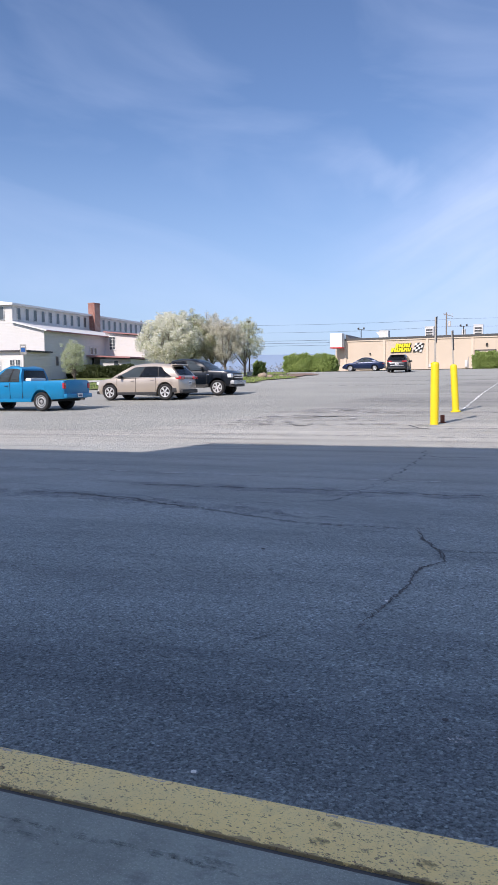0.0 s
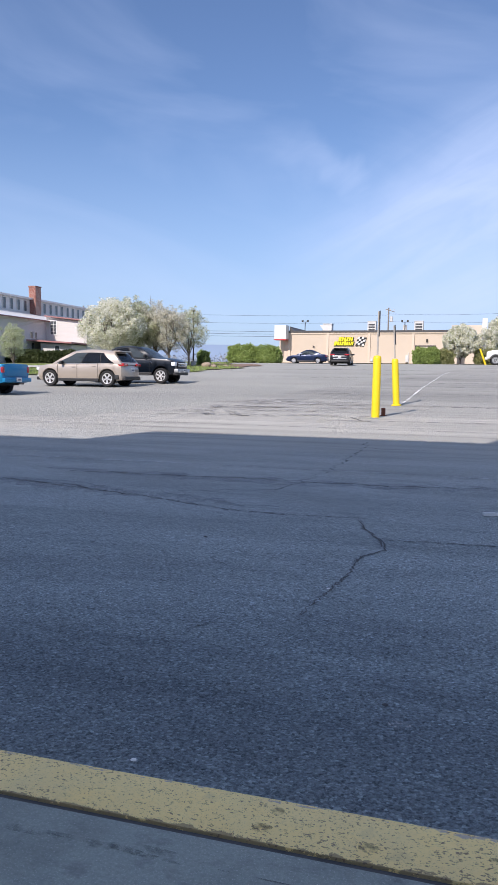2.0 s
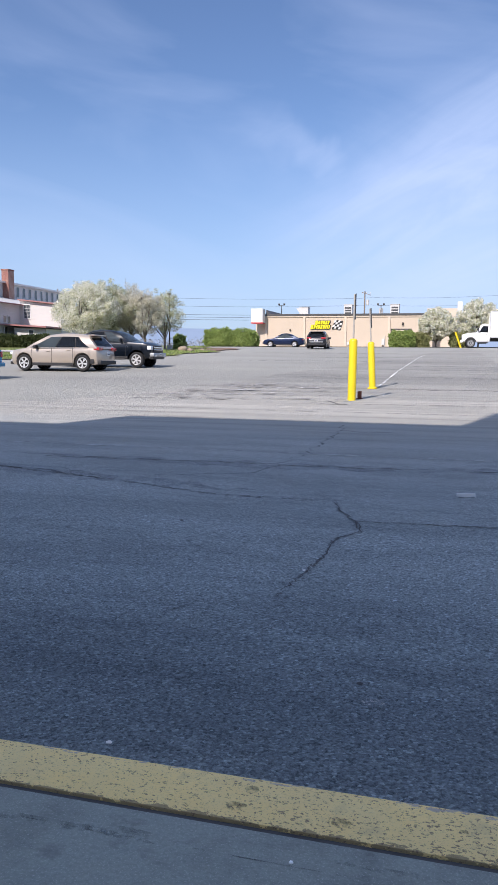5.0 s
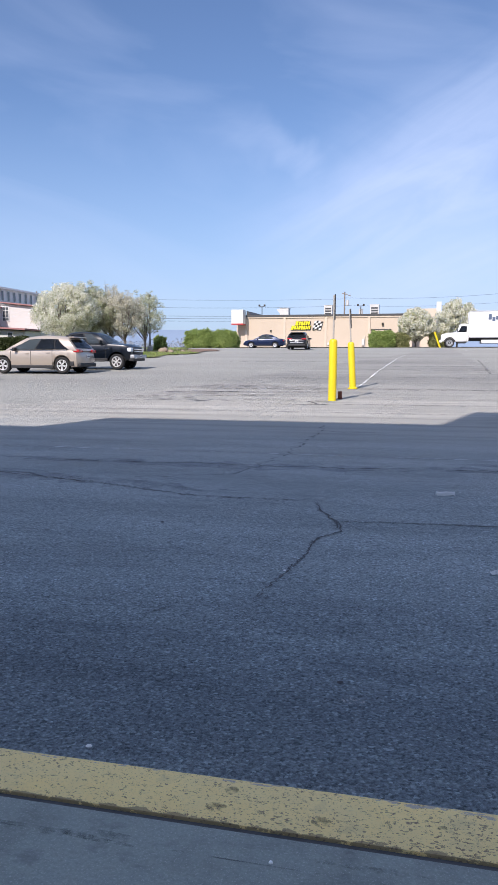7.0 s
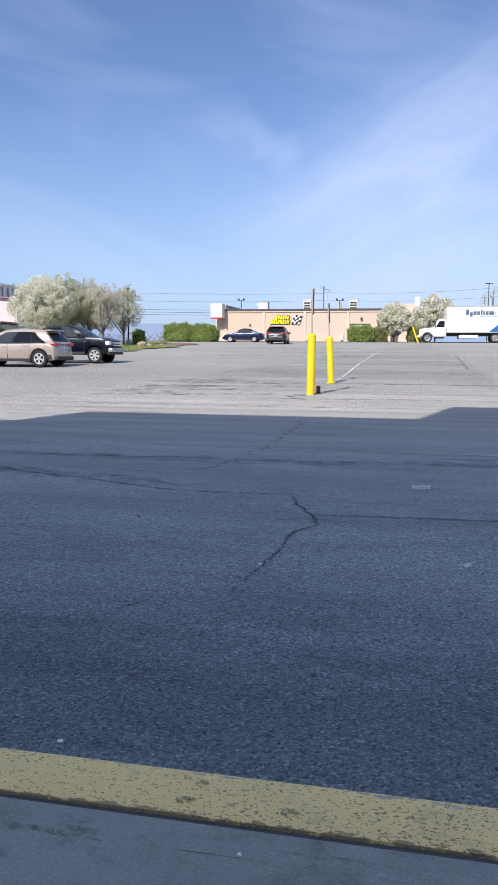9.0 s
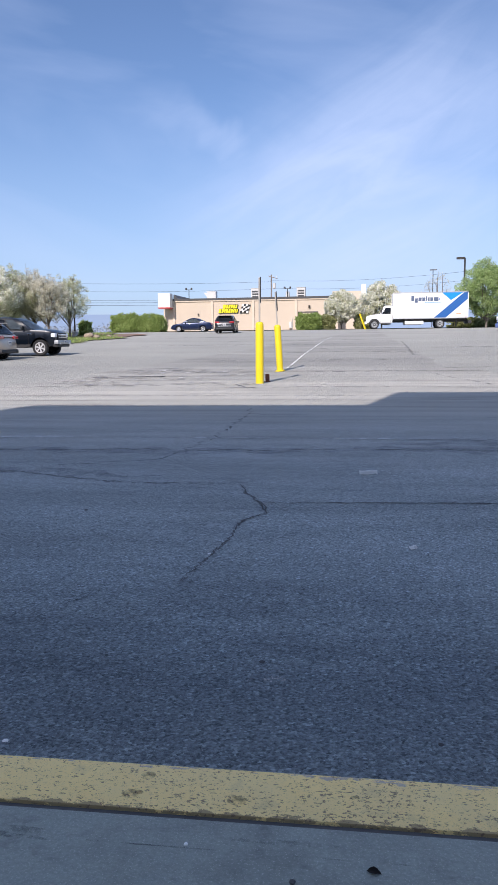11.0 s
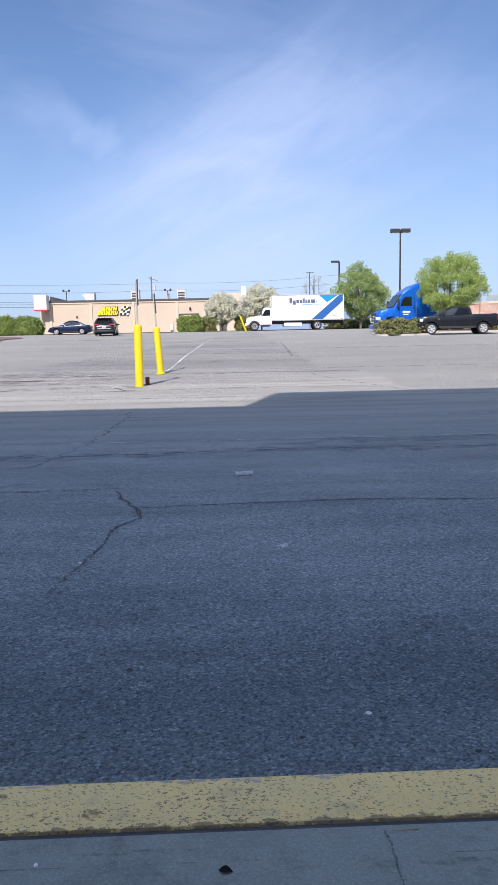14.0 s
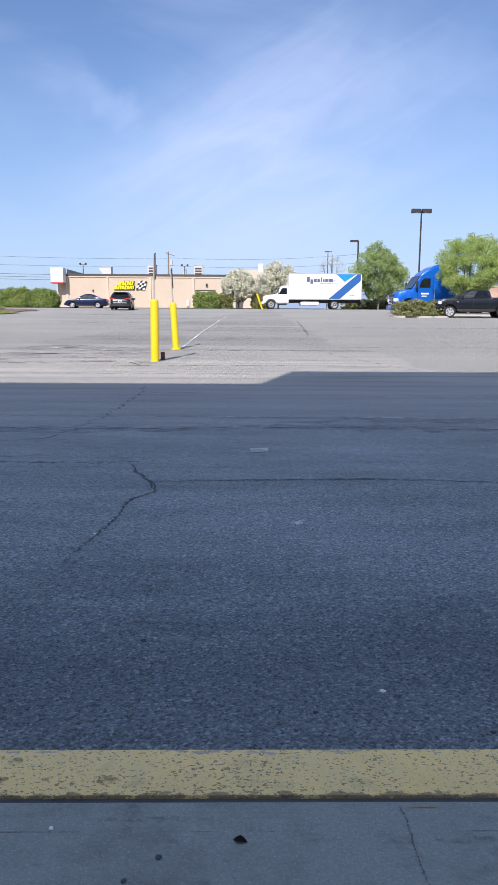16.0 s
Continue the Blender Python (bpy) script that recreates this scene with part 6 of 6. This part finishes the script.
# ---- marks on the paving ----
crack = "jagged dark crack across the asphalt"
ribbon("crack", [(-0.62, 2.29), (-0.59, 2.5), (-0.54, 2.85), (-0.50, 3.07), (-0.50, 3.24), (-0.50, 3.47), (-0.44, 3.64), (-0.36, 3.75)], 0.0078, 0.004, TARGAP, crack, "crack", 1, 0.014, 0.03, taper=True)
ribbon("crack", [(-0.50, 3.40), (-0.485, 3.54), (-0.44, 3.64), (-0.36, 3.75), (-0.385, 3.9), (-0.43, 4.07)], 0.010, 0.0048, TARGAP, crack, "crack", 14, 0.012, 0.04)
ribbon("crack", [(-0.36, 3.75), (-0.43, 4.07), (-0.52, 4.26), (-0.58, 4.39), (-0.64, 4.65), (-0.66, 4.79)], 0.0115, 0.005, TARGAP, crack, "crack", 2, 0.02, 0.05, taper=True)
ribbon("crack", [(-0.43, 4.06), (0.17, 4.11), (0.56, 4.13), (1.04, 4.16), (1.51, 4.13), (1.96, 4.05), (3.2, 4.05), (4.6, 4.15)], 0.012, 0.0045, TARGAP, crack, "crack", 3, 0.016, 0.06)
ribbon("crack", [(-0.66, 4.79), (-0.84, 4.70), (-1.16, 4.74), (-1.69, 4.76), (-2.2, 4.98), (-2.69, 5.17), (-3.6, 5.7), (-5.2, 5.9)], 0.013, 0.004, STAIN, crack, "crack", 4, 0.03, 0.08)
ribbon("crack", [(-2.5, 5.55), (-2.01, 5.75), (-1.74, 5.88), (-1.57, 6.13), (-1.52, 6.59), (-1.39, 7.69), (-1.38, 9.13), (-1.33, 10.48), (-1.45, 11.3)], 0.035, 0.005, STAIN, crack, "crack", 5, 0.05, 0.1)
ribbon("crack", [(-1.33, 10.48), (-1.0, 10.31), (-0.4, 10.4)], 0.03, 0.0055, TARGAP, crack, "crack", 13, 0.04, 0.1, taper=True)
ribbon("worn_band", [(-4.6, 6.55), (-1.6, 6.5), (0.8, 6.75), (3.0, 6.6), (6.5, 6.9)], 0.42, 0.0015, SMEAR, "broad dark worn band across the shaded lane", "streak", 15, 0.10, 0.16, kind="stuff", taper=True)
ribbon("worn_band", [(0.4, 7.15), (2.0, 7.35), (4.2, 7.2), (6.8, 7.45)], 0.40, 0.0020, SMEAR, "broad dark worn band across the shaded lane", "streak", 16, 0.10, 0.16, kind="stuff", taper=True)
ribbon("worn_band", [(-7.0, 5.35), (-4.6, 5.6), (-3.0, 5.35), (-1.4, 5.0)], 0.36, 0.0015, SMEAR, "broad dark crazed band in the asphalt", "streak", 17, 0.10, 0.12, kind="stuff", taper=True)
ribbon("crack", [(-7.5, 5.6), (-5.6, 5.75), (-3.9, 5.6), (-2.9, 5.2)], 0.04, 0.004, STAIN, crack, "crack", 6, 0.05, 0.1)
ribbon("crack", [(-1.1, 6.6), (0.8, 6.75), (3.0, 6.6), (6.0, 6.8)], 0.05, 0.004, STAIN, "long dark worn streak in the asphalt", "streak", 7, 0.05, 0.12)
ribbon("crack", [(-4.2, 6.5), (-2.2, 6.6), (-0.6, 6.6)], 0.05, 0.005, STAIN, "long dark worn streak in the asphalt", "streak", 8, 0.06, 0.12)
ribbon("crack", [(-1.07, 1.88), (-1.02, 2.0), (-0.99, 2.09), (-0.94, 2.2)], 0.022, 0.004, STAIN, "short dark crack in the asphalt", "crack", 12, 0.02, 0.03, taper=True)
ribbon("painted_line", [(-9.0, 7.62), (-2.4, 7.58), (8.5, 7.5)], 0.055, 0.006, LINEFAINT, "worn thin white line across the shaded lane", "line", 9, 0.004, 0.3)
ribbon("painted_line", [(2.2, 9.9), (9.0, 10.0)], 0.07, 0.005, LINEFAINT, "worn thin white line across the shaded lane", "line", 10, 0.004, 0.3)
ribbon("painted_line", [(-1.66, 22.6), (-1.55, 31.4), (-1.05, 47.8), (-0.72, 52.0)], 0.085, 0.02, LINEWHITE, "worn white parking line running up the lot", "line", 11, 0.006, 0.4)
for k, (x0, x1, y, w) in enumerate(((-1.3, 9.5, 21.2, 0.30), (2.2, 12.0, 22.6, 0.22), (-12.0, -5.0, 19.6, 0.34), (-9.5, -3.2, 18.3, 0.22), (-13.5, -4.5, 23.0, 0.25), (-6.5, -2.6, 21.0, 0.2), (-3.0, 6.0, 32.5, 0.35), (-12.0, 2.0, 41.0, 0.5), (-2.0, 3.4, 36.0, 0.4), (-8.0, 2.5, 47.0, 0.5), (4.0, 14.0, 36.0, 0.4), (-3.2, 4.0, 15.9, 0.10), (-11.0, 3.0, 13.7, 0.07), (-9.0, -4.0, 16.4, 0.16), (-10.5, -6.0, 17.2, 0.15), (-5.5, 6.0, 27.0, 0.22), (-14.0, -2.0, 55.0, 0.7))):
    if w < 0.36 and y > 14:
        x0, x1 = max(x0, -11.2 + 0.2 * y), min(x1, 4.0 if abs(y - 22.6) > 0.1 else x1)
    ribbon("tar_streak", [(x0, y), ((x0 + x1) / 2, y + 0.25), (x1, y + 0.1)], w, 0.004 + 0.0007 * k, DARKSTREAK, "dark streak of old crack filler on the lot", "streak", 20 + k, w * 0.5, 0.25, taper=True)
rng = random.Random(21)
for k in range(26):
    x, y, w = rng.uniform(-11.5, -4.0), rng.uniform(16.8, 23.0), rng.uniform(0.08, 0.26)
    x, pale = max(x, -11.2 + 0.2 * y), k % 2 == 0
    ribbon("paving_scar", [(x, y), (x + rng.uniform(0.6, 1.4), y + rng.uniform(-0.2, 0.3)), (x + rng.uniform(1.6, 3.4), y + rng.uniform(-0.3, 0.4))], w, 0.018 + 0.0006 * k, PALESCAR if pale else DARKSTREAK, "pale scar in crumbling old paving" if pale else "dark scar in crumbling old paving", "scar", 100 + k, w * 0.4, 0.14, taper=True)
ribbon("seam", [(3.0, 29.8), (3.3, 36.0), (3.6, 44.0)], 0.12, 0.02, DARKSTREAK, "dark paving seam running up the lot", "seam", 50, 0.03, 0.3)
ribbon("seam", [(4.0, 15.2), (3.6, 16.6), (2.9, 19.2), (2.6, 21.0)], 0.06, 0.009, DARKSTREAK, "dark paving seam near the shade", "seam", 51, 0.03, 0.2)
for k in range(6):
    ribbon("stall_line", [(0.2, 31.5 + 2.6 * k), (3.2, 31.7 + 2.6 * k)], 0.10, 0.006, STALLWHITE, "faint worn parking stall line", "line", 60 + k, 0.004, 0.4)
for k in range(2):
    ribbon("stall_line", [(-11.5, 13.2 + 1.5 * k), (-7.0, 13.3 + 1.5 * k)], 0.11, 0.007, STALLWHITE, "faint worn parking stall line", "line", 70 + k, 0.004, 0.4)
ribbon("crack", [(-2.5, 16.9), (-2.2, 16.2), (-1.9, 15.9)], 0.05, 0.006, TARGAP, crack, "crack", 80, 0.03, 0.06)


def speck(x, y, r, mat, label, cat, seed, flat=0.35, z=None):
    bm = bmesh.new()
    bmesh.ops.create_icosphere(bm, subdivisions=2, radius=r)
    for v in bm.verts:
        v.co *= 1 + 0.4 * noise.noise(v.co / r * 1.3 + Vector((seed, 0, 0)))
        v.co.z *= flat
    z = ground_z(x, y) if z is None else z
    tagged(part(cat, bm, mat, m=pose(x, y, z + r * flat * 0.5, 0, 0, seed * 40)), label, cat)


def crumpled(x, y, w, d, label, seed, z=0.0):
    """A scrap of crumpled paper, its middle humped up."""
    bm = bmesh.new()
    g = [[bm.verts.new((w * (i / 7 - 0.5), d * (j / 4 - 0.5), 0.008 + 0.20 * w * math.sin(math.pi * j / 4) + 0.010 * noise.noise(Vector((i * 0.9, j * 1.1, seed))))) for i in range(8)] for j in range(5)]
    for p, q in zip(g, g[1:]):
        for i in range(7):
            bm.faces.new((p[i], p[i + 1], q[i + 1], q[i]))
    solid(bm, 0.003)
    tagged(part("litter", bm, LITTERWHITE, m=pose(x, y, ground_z(x, y) + z, 0, 0, seed * 13)), label, "litter")


crumpled(0.345, 5.24, 0.15, 0.05, "crumpled strip of white paper litter on asphalt", 1)
crumpled(0.50, 2.98, 0.055, 0.04, "small torn scrap of pale paper on asphalt", 3)
speck(-0.56, 2.80, 0.010, LITTERWHITE, "small white pebble beside the crack", "pebble", 2)
speck(-0.79, 0.94, 0.009, LITTERWHITE, "small white pebble near the kerb", "pebble", 3)
speck(0.61, 1.17, 0.009, LITTERWHITE, "small white pebble on the asphalt", "pebble", 4)
speck(-1.58, 3.75, 0.013, TARGAP, "small dark stone on the asphalt", "pebble", 5)
speck(-0.14, 1.52, 0.011, TARGAP, "dark tar spot on the asphalt", "spot", 6, 0.15)


def dry_leaf(x, y, z, size, turn):
    """A curled, pointed leaf: two halves folded up along the midrib."""
    bm = bmesh.new()
    rib = [(-1.0, 0.10), (-0.6, 0.16), (-0.1, 0.22), (0.4, 0.20), (0.8, 0.12), (1.15, 0.05)]
    wide = [0.04, 0.42, 0.62, 0.50, 0.26, 0.02]
    rows = []
    for (u, h), w in zip(rib, wide):
        rows.append([bm.verts.new((size * u, size * v * w, size * (h + 0.55 * abs(v) ** 1.5 * w * (1 if v > 0 else 0.35)))) for v in (-1.0, -0.5, 0.0, 0.5, 1.0)])
    for a, b in zip(rows, rows[1:]):
        for i in range(4):
            bm.faces.new((a[i], b[i], b[i + 1], a[i + 1]))
    solid(bm, 0.0008)
    tagged(part("leaf", bm, plain("dry_black_leaf", (0.020, 0.016, 0.015), 0.8), m=pose(x, y, z, 0, 0, turn)), "curled dark dry leaf lying on the pavement", "leaf")


dry_leaf(0.19, 0.36, 0.150, 0.0125, -12)
speck(0.048, 0.321, 0.006, TARGAP, "small dark stone on the pavement", "pebble", 8, 0.5, 0.15)
speck(0.40, 1.05, 0.008, TARGAP, "small dark stone near the kerb", "pebble", 12)
speck(0.86, 0.95, 0.008, TARGAP, "small dark stone near the kerb", "pebble", 13)
speck(-0.004, 0.267, 0.005, TARGAP, "small dark stone on the pavement", "pebble", 18, 0.5, 0.15)
speck(-0.158, 0.395, 0.0045, LITTERWHITE, "tiny white chip on the pavement", "pebble", 9, 0.5, 0.15)
def blot(name, x, y, z, w, d, mat, label, cat, seed):
    """A thin irregular patch lying on a surface."""
    rng = random.Random(seed)
    ring = []
    for i in range(22):
        a = 2 * math.pi * i / 22
        k = 1 + 0.35 * noise.noise(Vector((math.cos(a) * 1.6, math.sin(a) * 1.6, seed))) + rng.uniform(-0.08, 0.08)
        ring.append((w / 2 * k * math.cos(a), d / 2 * k * math.sin(a), 0))
    tagged(new(name, mesh_from(name, ring, [tuple(range(22))], mat)), label, cat).matrix_basis = pose(x, y, z)


blot("survey_mark", -1.98, 16.85, ground_z(-1.98, 16.85) + 0.006, 0.30, 0.5, TEALMARK, "faded teal survey paint on the paving", "paint mark", 8)
blot("scuff", -0.09, 1.385, ground_z(0, 1.4) + 0.005, 0.075, 0.05, PATCHPALE, "pale scuffed patch on the asphalt", "scuff", 4)
rng = random.Random(9)
bm = bmesh.new()
for i in range(700):
    x, y = rng.uniform(-2.6, 3.0), rng.uniform(0.66, 4.0)
    s = rng.uniform(0.0015, 0.004)
    box(bm, (x, y, ground_z(x, y) + s * 0.3), (s * 1.4, s, s), rng.uniform(0, 3))
tagged(part("grit", bm, plain("pale_grit", (0.34, 0.35, 0.37), 0.8, vary=0.5, scale=40)), "scattered pale grit and chips on asphalt", "grit", kind="stuff")
for k, (sx, sy, sw, sd) in enumerate(((-0.285, 0.60, 0.034, 0.026), (-0.305, 0.535, 0.042, 0.032), (-0.082, 0.535, 0.04, 0.03), (0.16, 0.57, 0.02, 0.016), (-1.15, 0.55, 0.03, 0.03))):
    blot("paint_stain", sx, sy, 0.1512, sw, sd, KERBSTAIN, "dark brown stain on the yellow kerb paint", "stain", 10 + k)


for k, pts in enumerate((((-0.62, 2.29), (-0.54, 2.85), (-0.50, 3.07), (-0.50, 3.47), (-0.36, 3.75)), ((-0.36, 3.75), (-0.43, 4.07), (-0.58, 4.39), (-0.66, 4.79)), ((-0.43, 4.06), (0.56, 4.13), (1.04, 4.16), (1.96, 4.05), (4.6, 4.15)), ((-0.60, 4.79), (-1.16, 4.74), (-1.69, 4.76), (-2.69, 5.17), (-5.2, 5.9)))):
    ribbon("crack_edge", pts, (0.017, 0.030, 0.035, 0.07)[k], 0.0022 + 0.0003 * k, CRUMBLE, "crumbled dark edge along a crack", "crack", 140 + k, 0.012, 0.05, taper=True)
for k, (x, y, w, d) in enumerate(((-0.72, 0.383, 0.62, 0.022), (-0.50, 0.392, 0.16, 0.036), (-0.93, 0.345, 0.22, 0.02), (0.02, 0.418, 0.20, 0.016), (0.62, 0.36, 0.14, 0.02))):
    blot("pavement_stain", x, y, 0.1508 + 0.0002 * k, w, d, DAMPSTAIN, "dark dirt stain along the concrete pavement", "stain", 40 + k)
blot("paint_splash", 0.545, 0.452, 0.1512, 0.055, 0.004, KERB, "thin splash of yellow kerb paint on the pavement", "paint mark", 52)


def walk_crack(pts, w, seed):
    rng = random.Random(seed)
    verts = []
    n = 90
    for i in range(n):
        t = i / (n - 1) * (len(pts) - 1)
        k = min(int(t), len(pts) - 2)
        p = Vector(pts[k]).lerp(Vector(pts[k + 1]), t - k)
        p.x += 0.006 * noise.noise(Vector((p.y * 30, seed, 0))) + rng.uniform(-0.0015, 0.0015)
        hw = w * (0.55 + 0.9 * abs(noise.noise(Vector((p.y * 55, seed, 4)))) + rng.uniform(-0.25, 0.25))
        verts += [(p.x - hw, p.y, 0.1535), (p.x + hw, p.y, 0.1535)]
    tagged(new("pavement_crack", mesh_from("pavement_crack", verts, [(2 * i, 2 * i + 2, 2 * i + 3, 2 * i + 1) for i in range(n - 1)], WALKCRACK)), "dark crack across the concrete pavement", "crack")


walk_crack([(0.497, 0.452), (0.503, 0.38), (0.499, 0.32), (0.504, 0.25), (0.50, 0.15), (0.502, -0.1)], 0.0026, 3)
tagged(part("pavement_joint", boxed((0, 0.385, 0.1493), (30, 0.0022, 0.003)), worn_line("pale_scored_joint", (0.27, 0.27, 0.275), 0.5, 9.0, 0.3)), "fine scored joint line along the pavement", "joint", kind="structure")
